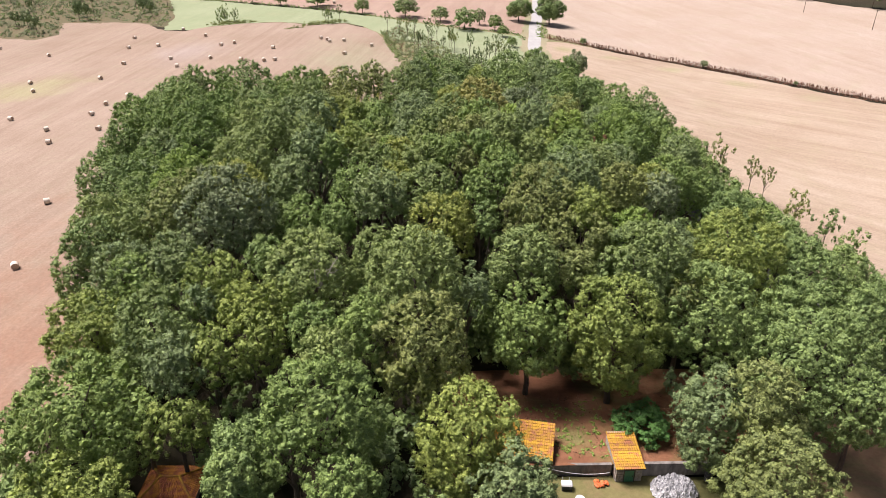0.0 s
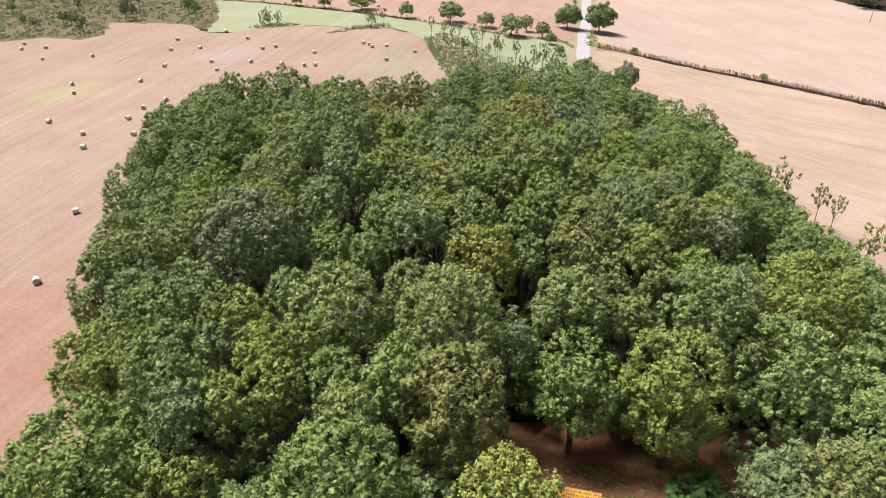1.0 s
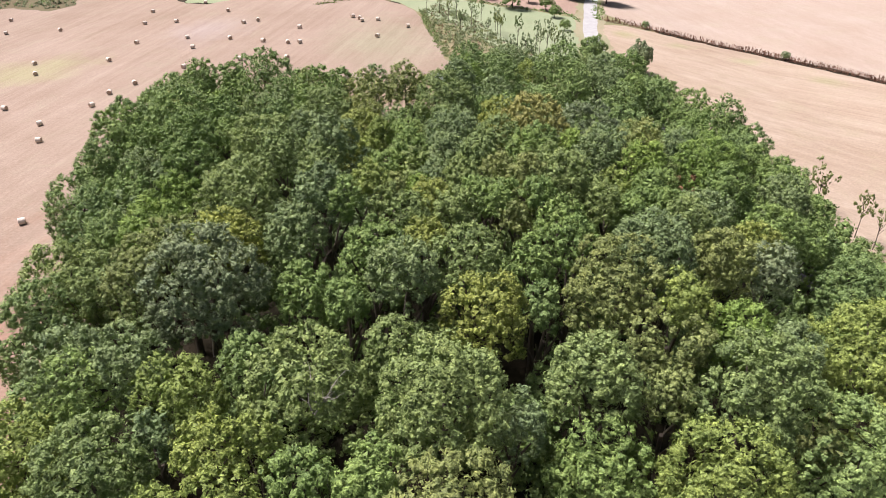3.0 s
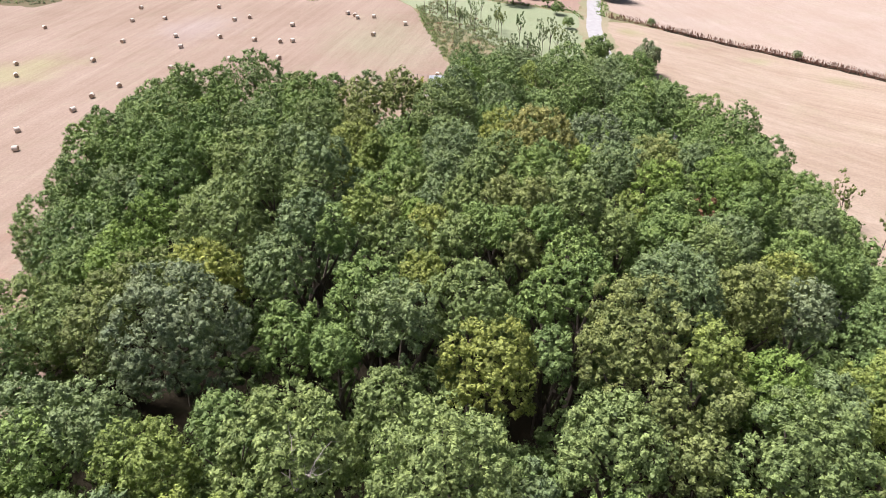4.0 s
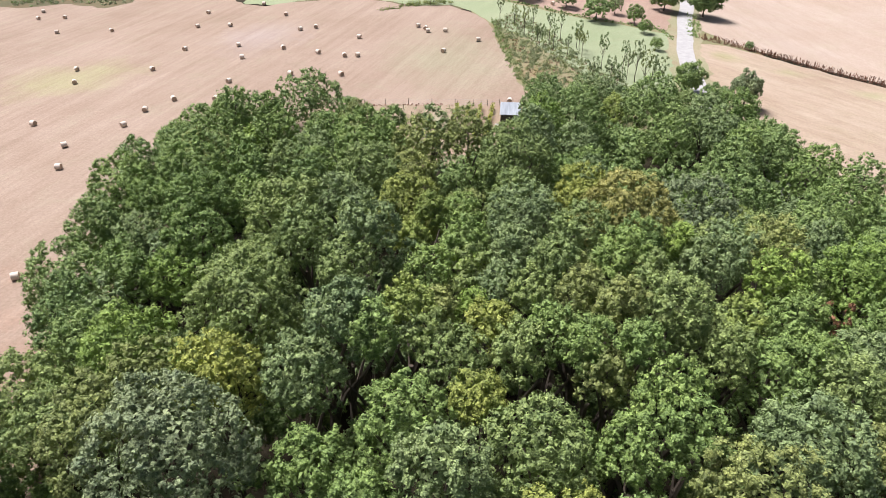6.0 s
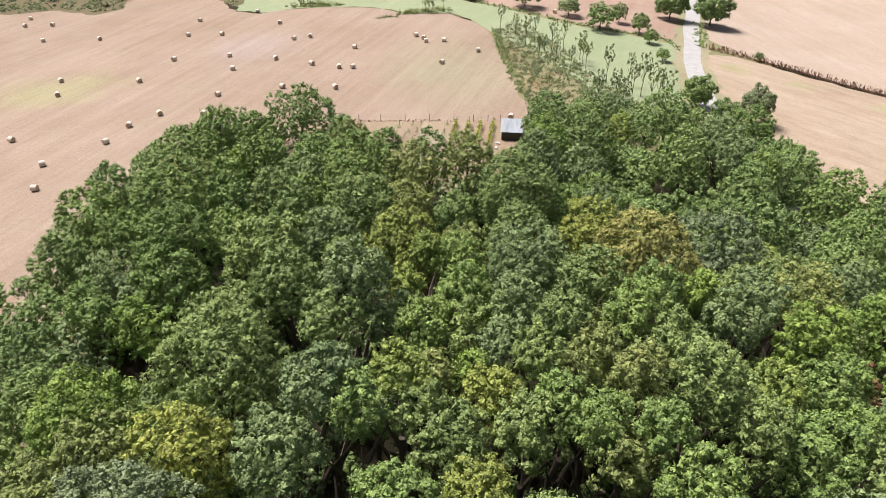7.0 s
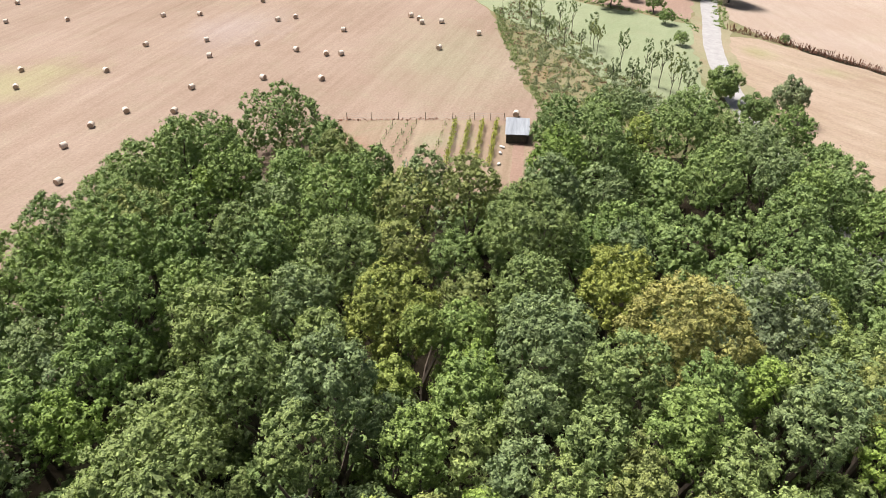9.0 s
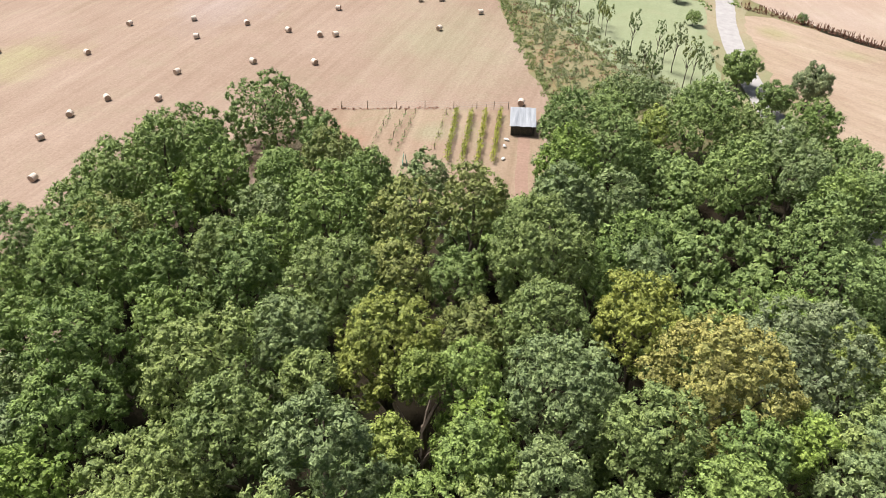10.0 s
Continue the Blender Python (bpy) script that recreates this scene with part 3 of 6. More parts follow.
def ribbon(name, points, width, lift, material, wobble=0.0, seed=3):
    """A strip of even width along a smooth line over the ground."""
    rng = random.Random(seed)
    pts = [Vector(p) for p in points]
    fine = []
    for k in range(len(pts) - 1):
        a, b, c, d = pts[max(k - 1, 0)], pts[k], pts[k + 1], pts[min(k + 2, len(pts) - 1)]
        n = max(2, int((c - b).length / 2.5))
        for i in range(n):
            f = i / n
            fine.append(0.5 * (2 * b + (c - a) * f + (2 * a - 5 * b + 4 * c - d) * f * f + (3 * b - a - 3 * c + d) * f ** 3))
    fine.append(pts[-1])
    verts = []
    for k, p in enumerate(fine):
        way = (fine[min(k + 1, len(fine) - 1)] - fine[max(k - 1, 0)]).normalized()
        side = Vector((way.y, -way.x))
        for s in (-0.5, -0.17, 0.17, 0.5):
            edge = wobble if abs(s) == 0.5 else 0
            q = p + side * (s * width + rng.uniform(-edge, edge))
            verts.append((q.x, q.y, ground_z(q.x, q.y) + lift))
    faces = [(4 * k + i, 4 * k + i + 1, 4 * k + i + 5, 4 * k + i + 4) for k in range(len(fine) - 1) for i in range(3)]
    return new(name, mesh_of(name, verts, faces, [material], True))


WEST_FAR = [(-420, 330), (-260, 300), (-173, 287), (-159, 295), (-143.6, 290), (-137.8, 299.7), (-146, 322.8), (-129.6, 323.7), (-106.2, 307.8), (-92, 287), (-82.2, 283),
            (-74.6, 287.5), (-59.5, 289.2), (-46.1, 288), (-32.1, 280.2), (-21.4, 282.1), (-14.6, 275.3), (-7.9, 263.2), (-3.7, 241.1), (0.8, 215.3), (5, 198)]
tagged(draped("rough_ground", [(-14, 300), (-12, 205), (6, 186), (60, 186), (70, 230), (66, 300), (20, 300)], 0.02, ROUGH, 5.0, 4.0, 0.5, 11), "rough olive grass with bare reddish patches", "ground", kind="structure")
tagged(draped("scrub_ground", [(-300, 300), (-170, 284), (-135, 290), (-100, 300), (-85, 285), (-40, 272), (-10, 280), (-90, 345), (-112, 372), (-140, 425), (-300, 425)], 0.02, SCRUB_EARTH, 8.0, 4.0, 0.5, 12), "rough olive ground under the scrub", "ground", kind="structure")
tagged(draped("field_west", WEST_FAR + [(6, 185), (-2, 169), (-28, 167), (-38, 165), (-52, 150), (-48, 110), (-42, 85), (-39, 55), (-38, 20), (-40, -60), (-420, -60)], 0.06, STUBBLE_RED, 8.0),
       "reddish tan stubble field with diagonal harvest lines", "field", kind="structure")
tagged(draped("meadow", [(-93, 289), (-82, 284), (-74.6, 288), (-60, 290), (-46, 289), (-32, 281), (-21, 283), (-14, 276), (-8, 264), (2, 250), (10, 235), (20, 215), (28, 202), (34, 196), (38.5, 206), (39.5, 225),
                         (42.5, 241), (45, 264), (20, 274), (-1.7, 289), (-35, 312), (-59, 328), (-99, 360), (-112, 368), (-96, 317)], 0.05, MEADOW, 7.0, seed=2),
       "smooth pale green meadow", "field", kind="structure")
tagged(draped("field_north", [(45, 268), (20, 277), (-1.7, 292), (-35, 315), (-59, 331), (-112, 372), (-150, 430), (30, 520), (66, 420), (60, 340), (52, 292)], 0.05, PLOUGHED, 9.0, seed=3),
       "pinkish brown bare field beyond the hedge", "field", kind="structure")
tagged(draped("field_east", [(48.6, 236), (51.6, 256), (60, 257), (78, 245), (93, 236), (114, 213), (130, 194), (137, 187), (200, 120), (300, 40), (140, 0), (80, 20), (66, 70), (62, 110), (57, 150), (51, 185), (47.8, 205)], 0.06, STUBBLE_TAN, 8.0, seed=4),
       "pale tan stubble field with fine parallel lines", "field", kind="structure")
tagged(draped("field_northeast", [(62, 260), (79, 248.5), (94, 239), (115, 216.5), (131.5, 197.5), (139, 189.5), (204, 122), (304, 42), (480, 150), (480, 330), (225, 322), (213, 332), (204, 346), (180, 420), (85, 430), (68, 350), (61, 310), (56, 272)], 0.05, STUBBLE_PALE, 9.0, seed=5),
       "very pale pinkish stubble field", "field", kind="structure")
LANE = [(62, 10), (61, 50), (60.2, 72), (58, 95), (55.8, 108), (52, 140), (48, 170), (45.0, 196), (44.3, 211.7), (45.0, 230), (46.7, 247.5), (49.8, 264), (53.3, 284), (57, 300), (66, 350), (80, 430)]
tagged(ribbon("verge", LANE[6:], 9.5, 0.10, VERGE, 1.0), "dry grassy verge along the lane", "verge", kind="structure")
tagged(ribbon("road", LANE[5:], 4.6, 0.15, ASPHALT_PALE, 0.08), "narrow pale worn asphalt lane", "road", kind="structure")
tagged(ribbon("road_south", LANE[:6], 5.2, 0.14, ASPHALT, 0.08), "grey asphalt road beside the wood", "road", kind="structure")


# ---- the wood ----
# east, north, crown radius, height of the top, colour; from south to north
tree(-14.8, 41.3, 2.4, 19.2, "d", "edge")
tree(32.4, 42.6, 5.6, 16.4, "o", "edge", 1.3)
tree(-29.1, 42.8, 5.6, 16.5, "y", "edge")
tree(-10.6, 45.5, 2.8, 20.4, "g")
tree(-8.0, 47.7, 5.6, 22.9, "g")
tree(-15.5, 48.1, 3.6, 16.5, "d", "edge")
tree(5.2, 48.7, 5.3, 18.6, "y", "edge")
tree(8.4, 43.5, 4.6, 16.2, "b", "edge")
tree(-6.0, 41.0, 3.4, 18.4, "g", "edge")
tree(34.2, 50.6, 4.0, 18.2, "o", "edge")
tree(-22.4, 51.6, 3.4, 16.8, "y", "wood", 1.1)
tree(44.5, 50.9, 3.2, 16.7, "d", "edge")
tree(-31.7, 52.7, 6.7, 20.0, "g", "edge")
tree(-26.2, 52.9, 3.1, 17.5, "g")
tree(31.2, 52.6, 4.8, 15.6, "b", "edge")
tree(-8.2, 54.6, 3.0, 21.7, "l")
tree(-22.7, 55.3, 3.2, 21.1, "b")
tree(42.1, 56.3, 6.4, 19.5, "d", "edge")
tree(-19.8, 57.0, 3.1, 20.5, "y")
tree(1.2, 58.9, 5.0, 22.4, "o", "edge")
tree(-15.5, 59.0, 3.3, 20.6, "y")
tree(-4.5, 60.6, 3.4, 21.0, "g")
tree(-10.2, 61.0, 3.1, 20.3, "g")
tree(-33.0, 61.2, 3.2, 12.0, "g", "edge")
tree(-26.2, 61.6, 5.0, 22.0, "l")
tree(22.8, 62.2, 5.6, 21.4, "y", "edge", 1.32)
tree(-17.0, 62.4, 3.2, 22.1, "y")
tree(13.4, 64.2, 4.7, 19.0, "g", "edge", 1.22)
tree(46.9, 63.8, 7.7, 17.6, "d")
tree(-14.1, 64.2, 2.4, 20.8, "y")
tree(50.5, 64.2, 4.1, 17.2, "d", "edge")
tree(34.6, 64.6, 6.2, 20.2, "d")
tree(-22.8, 65.5, 2.4, 20.3, "b")
tree(31.8, 66.3, 3.7, 19.7, "o")
tree(54.7, 66.6, 3.7, 16.6, "d", "edge")
tree(6.4, 66.7, 2.9, 20.7, "b")
tree(-35.6, 66.8, 5.3, 18.7, "y", "edge")
tree(0.8, 67.2, 5.8, 25.7, "l")
tree(19.7, 69.0, 2.5, 21.0, "o")
tree(27.0, 69.2, 5.4, 24.1, "l")
tree(-21.6, 69.6, 4.0, 21.9, "y")
tree(13.6, 70.3, 4.3, 23.6, "l")
tree(-11.1, 70.4, 5.7, 23.6, "l")
tree(-3.0, 71.2, 3.4, 16.8, "g")
tree(-30.8, 71.9, 4.1, 20.7, "g")
tree(-16.6, 72.6, 2.6, 22.1, "d")
tree(-27.1, 73.0, 3.3, 22.6, "b")
tree(22.9, 73.4, 2.5, 22.8, "o", "edge")
tree(19.2, 74.6, 3.7, 22.5, "o")
tree(-33.8, 75.2, 4.0, 20.8, "b")
tree(56.0, 75.3, 4.1, 16.6, "d", "edge")
tree(51.2, 75.4, 5.7, 17.3, "d", "edge")
tree(-13.9, 76.1, 3.3, 16.2, "d")
tree(-3.5, 76.4, 3.5, 21.1, "l")
tree(28.0, 76.4, 4.1, 22.3, "L")
tree(33.6, 76.4, 3.3, 20.1, "b")
tree(42.2, 77.4, 7.2, 21.4, "y")
tree(22.3, 77.5, 3.4, 25.2, "y")
tree(4.7, 78.8, 4.3, 24.5, "Y")
tree(17.1, 80.1, 5.2, 26.6, "o")
tree(-8.6, 80.5, 2.5, 22.4, "g")
tree(10.6, 80.8, 2.6, 22.0, "d")
tree(66.5, 80.9, 4.2, 8.0, "d", "edge")
tree(-3.2, 81.2, 3.4, 26.6, "b")
tree(54.4, 81.3, 2.6, 15.2, "d")
tree(52.0, 82.5, 4.3, 17.1, "d")
tree(-22.9, 83.0, 6.2, 27.3, "G")
tree(-44.6, 83.7, 3.1, 15.4, "d", "edge")
tree(-13.2, 84.2, 3.4, 21.7, "g")
tree(3.3, 84.3, 4.0, 26.2, "l")
tree(-30.4, 85.4, 4.3, 23.6, "o")
tree(21.8, 85.4, 4.5, 27.0, "b")
tree(10.3, 85.4, 3.0, 25.0, "g")
tree(-42.5, 85.5, 4.1, 19.0, "d", "edge")
tree(13.6, 85.8, 2.6, 26.1, "g")
tree(66.0, 86.3, 4.8, 8.0, "d", "edge")
tree(34.6, 86.4, 3.1, 22.5, "G")
tree(45.0, 86.4, 3.7, 13.1, "g", "edge")
tree(-34.4, 86.6, 3.6, 21.7, "l")
tree(-6.7, 86.9, 3.6, 25.0, "g")
tree(29.8, 87.0, 3.4, 24.3, "o")
tree(-1.2, 89.0, 2.4, 24.6, "Y")
tree(12.9, 89.2, 3.0, 26.8, "g")
tree(6.0, 89.4, 3.3, 19.3, "g")
tree(62.9, 90.9, 4.7, 7.5, "d")
tree(-22.9, 91.0, 4.2, 24.3, "Y")
tree(32.1, 91.0, 4.1, 20.2, "o")
tree(-28.6, 91.1, 3.9, 23.8, "o")
tree(55.9, 91.4, 2.9, 13.7, "d")
tree(-15.2, 91.5, 3.6, 25.2, "b")
tree(-42.5, 91.7, 5.0, 19.8, "l", "edge")
tree(10.7, 92.7, 2.2, 27.6, "g")
tree(-3.4, 92.8, 3.2, 25.3, "l")
tree(9.0, 93.0, 3.2, 26.3, "o")
tree(27.2, 93.1, 3.5, 24.6, "l")
tree(49.5, 93.1, 4.6, 16.4, "d")
tree(54.0, 93.2, 5.0, 14.4, "g")
tree(36.1, 93.5, 3.0, 21.1, "Y")
tree(7.5, 93.7, 2.4, 26.8, "g")
tree(-10.0, 93.8, 2.4, 26.8, "g")
tree(1.9, 93.9, 2.6, 25.6, "l")
tree(-31.9, 94.2, 4.7, 24.3, "L")
tree(-13.9, 94.2, 2.1, 27.1, "b")
tree(-6.0, 94.6, 2.3, 26.2, "l")
tree(22.4, 94.9, 4.0, 24.8, "g")
tree(18.8, 95.4, 2.5, 25.2, "l")
tree(-12.8, 95.7, 3.4, 27.6, "b")
tree(-7.4, 96.1, 2.5, 27.4, "y")
tree(26.3, 96.4, 2.6, 24.0, "g")
tree(4.6, 96.7, 2.6, 25.4, "g")
tree(-0.8, 97.4, 2.6, 24.9, "Y")
tree(55.7, 97.6, 3.0, 12.8, "d")
tree(10.1, 97.9, 2.6, 27.9, "o")
tree(14.7, 98.4, 3.2, 28.0, "l")
tree(-5.4, 98.7, 2.0, 25.0, "o")
tree(-39.7, 98.9, 3.1, 19.7, "d")
tree(16.9, 99.3, 3.2, 25.2, "l")
tree(31.9, 99.7, 4.0, 22.2, "b")
tree(41.0, 99.9, 4.0, 19.9, "g")
tree(-2.1, 100.0, 2.3, 24.0, "L")
tree(20.6, 100.4, 2.8, 24.5, "y")
tree(7.1, 100.6, 2.5, 26.5, "o")
tree(-23.6, 101.0, 5.7, 25.8, "l")
tree(2.7, 101.4, 2.5, 25.8, "l")
tree(-10.5, 101.8, 3.5, 20.2, "b")
tree(25.7, 102.1, 2.6, 23.6, "g")
tree(46.4, 102.8, 4.4, 16.3, "g")
tree(62.8, 103.0, 4.7, 7.2, "d", "edge")
tree(0.2, 103.1, 2.8, 25.3, "b")
tree(54.5, 103.1, 2.9, 12.2, "d")
tree(-14.4, 103.5, 2.8, 26.6, "l")
tree(-43.6, 103.5, 4.7, 19.7, "d", "edge")
tree(13.3, 103.8, 2.6, 26.4, "l")
tree(7.1, 104.2, 2.2, 25.6, "o")
tree(27.2, 104.4, 3.2, 23.0, "g")
tree(4.9, 104.5, 2.4, 27.0, "l")
tree(50.6, 105.0, 2.6, 14.1, "d")
tree(-41.8, 105.7, 4.2, 18.9, "b")
tree(-6.6, 105.7, 2.9, 24.8, "g")
tree(31.8, 105.8, 5.0, 16.2, "g", "edge")
tree(23.0, 105.9, 3.6, 20.4, "l")
tree(-3.0, 106.1, 3.2, 24.6, "l")
tree(36.9, 106.3, 4.2, 22.4, "g")
tree(11.2, 106.8, 3.2, 27.0, "g")
tree(-13.2, 108.0, 3.3, 28.5, "b")
tree(-9.4, 108.0, 2.9, 23.8, "b")
tree(26.4, 108.2, 3.3, 25.1, "L")
tree(0.8, 108.4, 2.6, 25.9, "b")
tree(46.4, 108.5, 3.6, 19.6, "b", "edge")
tree(-34.5, 109.1, 3.1, 20.3, "L")
tree(-25.4, 109.4, 3.9, 22.1, "l")
tree(-27.6, 109.5, 3.5, 20.9, "l")
tree(20.1, 109.6, 3.0, 25.2, "b")
tree(-3.8, 109.6, 2.6, 26.1, "g")
tree(-9.2, 110.0, 2.1, 24.9, "y")
tree(28.1, 110.1, 3.5, 23.6, "l")
tree(-41.0, 110.9, 4.6, 20.0, "g")
tree(13.5, 111.5, 2.5, 25.9, "g")
tree(-20.8, 111.7, 3.6, 25.2, "l")
tree(50.3, 112.2, 4.8, 15.8, "g")
tree(23.1, 112.3, 3.4, 25.6, "b")
tree(36.8, 112.3, 5.4, 23.8, "L")
tree(26.4, 112.4, 3.7, 25.7, "o")
tree(7.8, 112.5, 3.6, 26.7, "l")
tree(-50.3, 112.7, 5.1, 18.0, "d", "edge")
tree(61.7, 113.0, 4.5, 7.0, "d", "edge")
tree(-38.2, 113.0, 2.6, 19.6, "b")
tree(17.7, 113.1, 2.3, 24.4, "L")
tree(21.3, 113.2, 2.8, 24.8, "l")
tree(-42.8, 113.9, 4.5, 18.8, "g")
tree(-34.1, 114.0, 3.9, 22.7, "g")
tree(-3.1, 114.7, 4.0, 22.3, "L")
tree(-41.5, 115.9, 3.7, 20.5, "b")
tree(18.7, 116.1, 3.2, 21.9, "g")
tree(-8.0, 116.5, 1.9, 24.7, "y")
tree(2.3, 116.8, 4.5, 25.8, "b")
tree(27.1, 116.9, 3.6, 24.0, "l")
tree(-16.4, 116.9, 2.2, 23.3, "l")
tree(49.9, 117.5, 4.7, 17.4, "g")
tree(-25.7, 117.5, 4.2, 24.5, "l")
tree(13.4, 117.6, 5.2, 27.9, "B")
tree(-4.7, 118.4, 2.8, 23.8, "g")
tree(-35.6, 119.4, 4.3, 24.4, "g")
tree(-23.2, 120.0, 2.3, 23.7, "l")
tree(35.5, 120.9, 3.1, 21.3, "b")
tree(42.3, 120.9, 3.0, 20.3, "d")
tree(-49.4, 121.4, 5.0, 21.2, "d", "edge")
tree(-19.2, 121.5, 3.2, 24.3, "b")
tree(47.0, 121.5, 2.9, 18.3, "g")
tree(-42.7, 121.9, 3.0, 22.0, "g")
tree(59.5, 122.5, 4.4, 7.0, "d", "edge")
tree(52.3, 122.7, 4.3, 15.5, "d", "edge")
tree(26.3, 122.7, 2.4, 19.9, "g")
tree(-11.8, 122.7, 4.8, 23.7, "Y")
tree(-30.8, 123.7, 3.2, 22.3, "g")
tree(21.6, 124.4, 6.1, 23.9, "G")
tree(13.7, 125.7, 3.6, 19.1, "d")
tree(-48.7, 125.8, 4.5, 22.8, "g")
tree(27.3, 125.9, 3.1, 19.7, "y")
tree(1.2, 126.9, 4.2, 22.5, "l")
tree(37.6, 127.6, 4.3, 18.9, "d")
tree(-5.1, 127.7, 3.7, 19.0, "o")
tree(-17.0, 127.7, 4.6, 25.2, "l")
tree(9.4, 127.9, 4.0, 23.3, "Y")
tree(48.8, 127.9, 3.7, 18.7, "d")
tree(-39.8, 128.3, 4.7, 24.7, "g")
tree(-24.2, 128.9, 4.0, 16.2, "g")
tree(-33.8, 129.3, 3.0, 23.4, "g")
tree(57.3, 131.1, 5.2, 10.5, "d", "edge")
tree(-12.1, 131.1, 3.2, 22.8, "o")
tree(30.0, 131.1, 2.9, 16.6, "y")
tree(-41.5, 131.7, 5.5, 24.1, "d")
tree(-27.0, 132.4, 3.6, 21.3, "d")
tree(24.9, 133.9, 3.2, 17.4, "L")
tree(-30.1, 134.5, 3.0, 21.7, "l")
tree(-6.7, 134.7, 3.2, 19.6, "d")
tree(0.8, 135.1, 5.2, 25.7, "l")
tree(6.5, 135.2, 2.9, 21.0, "g")
tree(-41.7, 135.8, 3.9, 22.6, "o")
tree(-51.4, 135.9, 4.0, 20.5, "d", "edge")
tree(10.9, 136.1, 2.9, 20.6, "b")
tree(-26.5, 139.1, 3.9, 18.8, "g")
tree(-12.5, 139.3, 3.6, 23.9, "o")
tree(46.1, 140.2, 5.7, 17.1, "g", "edge")
tree(-53.9, 141.6, 4.5, 11.7, "d", "edge")
tree(-20.5, 141.8, 4.8, 23.7, "g")
tree(32.9, 141.9, 5.3, 17.2, "d")
tree(-5.6, 142.3, 4.0, 24.7, "o")
tree(3.3, 143.0, 3.5, 25.2, "b")
tree(-49.7, 143.0, 3.2, 20.0, "d", "edge")
tree(11.6, 144.4, 3.9, 18.6, "g")
tree(-40.6, 144.5, 3.5, 18.5, "g")
tree(-28.8, 144.7, 3.7, 19.5, "b")
tree(46.7, 146.3, 5.3, 11.0, "b", "edge")
tree(-11.5, 147.7, 3.2, 22.4, "b")
tree(-23.5, 148.2, 2.5, 18.7, "l")
tree(-48.4, 149.6, 4.0, 20.4, "d", "edge")
tree(-18.2, 150.0, 2.9, 21.6, "d")
tree(33.3, 150.0, 4.8, 18.0, "d")
tree(4.3, 150.5, 4.0, 18.9, "b")
tree(-41.1, 151.3, 2.2, 16.5, "L")
tree(-45.4, 151.5, 3.5, 19.1, "g")
tree(10.6, 152.2, 4.0, 18.8, "b")
tree(-52.6, 152.5, 4.8, 14.4, "d", "edge")
tree(-37.5, 153.4, 3.9, 18.8, "g")
tree(46.5, 154.0, 3.4, 10.0, "g", "edge")
tree(-29.5, 154.1, 3.2, 18.6, "g")
tree(56.1, 155.6, 4.1, 13.8, "d", "edge")
tree(-45.4, 155.8, 4.2, 21.4, "d", "edge")
tree(-40.1, 156.7, 3.4, 20.3, "g")
tree(48.3, 157.1, 6.5, 15.1, "g", "edge")
tree(36.7, 157.3, 4.0, 18.2, "g")
tree(5.0, 159.5, 4.3, 20.4, "L", "edge")
tree(-54.2, 158.4, 6.6, 14.8, "d", "edge")
tree(-25.4, 159.7, 4.0, 18.1, "o")
tree(42.7, 160.4, 4.5, 15.7, "d", "edge")
tree(33.6, 160.6, 4.2, 18.6, "b")
tree(26.5, 160.8, 4.8, 18.7, "d")
tree(32.8, 165.3, 4.5, 19.5, "b")
tree(-52.3, 167.1, 4.8, 14.2, "d", "edge")
tree(11.2, 167.4, 5.7, 19.2, "d")
tree(-29.1, 169.3, 2.8, 15.3, "d", "edge")
tree(47.3, 170.0, 4.4, 13.1, "d", "edge")
tree(5.9, 171.1, 4.3, 19.9, "d")
tree(-50.6, 172.6, 6.5, 13.6, "d", "edge")
tree(45.1, 174.4, 5.9, 12.0, "d", "edge")
tree(-26.4, 175.5, 1.8, 8.5, "d", "edge")
tree(12.0, 176.5, 3.9, 10.8, "b", "edge")
tree(-31.9, 177.8, 3.6, 11.8, "d", "edge")
tree(32.9, 178.7, 4.1, 15.4, "l")
tree(24.2, 178.9, 4.7, 15.1, "d")
tree(-39.2, 179.2, 6.9, 16.3, "d", "edge")
tree(19.9, 179.5, 3.9, 13.8, "y")
tree(6.8, 181.1, 4.3, 14.8, "b", "edge")
tree(42.5, 181.7, 4.3, 15.2, "g")
tree(13.0, 183.1, 4.6, 14.6, "d")
tree(28.5, 185.3, 5.8, 16.6, "d")
tree(45.1, 185.5, 3.6, 11.9, "g", "edge")
tree(37.2, 187.4, 3.5, 9.0, "d", "edge")
tree(22.3, 188.8, 5.6, 10.3, "b")
tree(16.4, 190.7, 5.5, 14.0, "b")
tree(33.1, 192.9, 3.6, 9.0, "g", "edge")
tree(28.3, 199.2, 3.7, 8.0, "b", "edge")
tree(32.8, 200.9, 4.1, 8.0, "g", "edge")
tree(22.5, 201.2, 4.0, 8.0, "b", "edge")
tree(16.1, 202.0, 3.7, 8.0, "g", "edge")
# lower growth between them
lower_fill = []
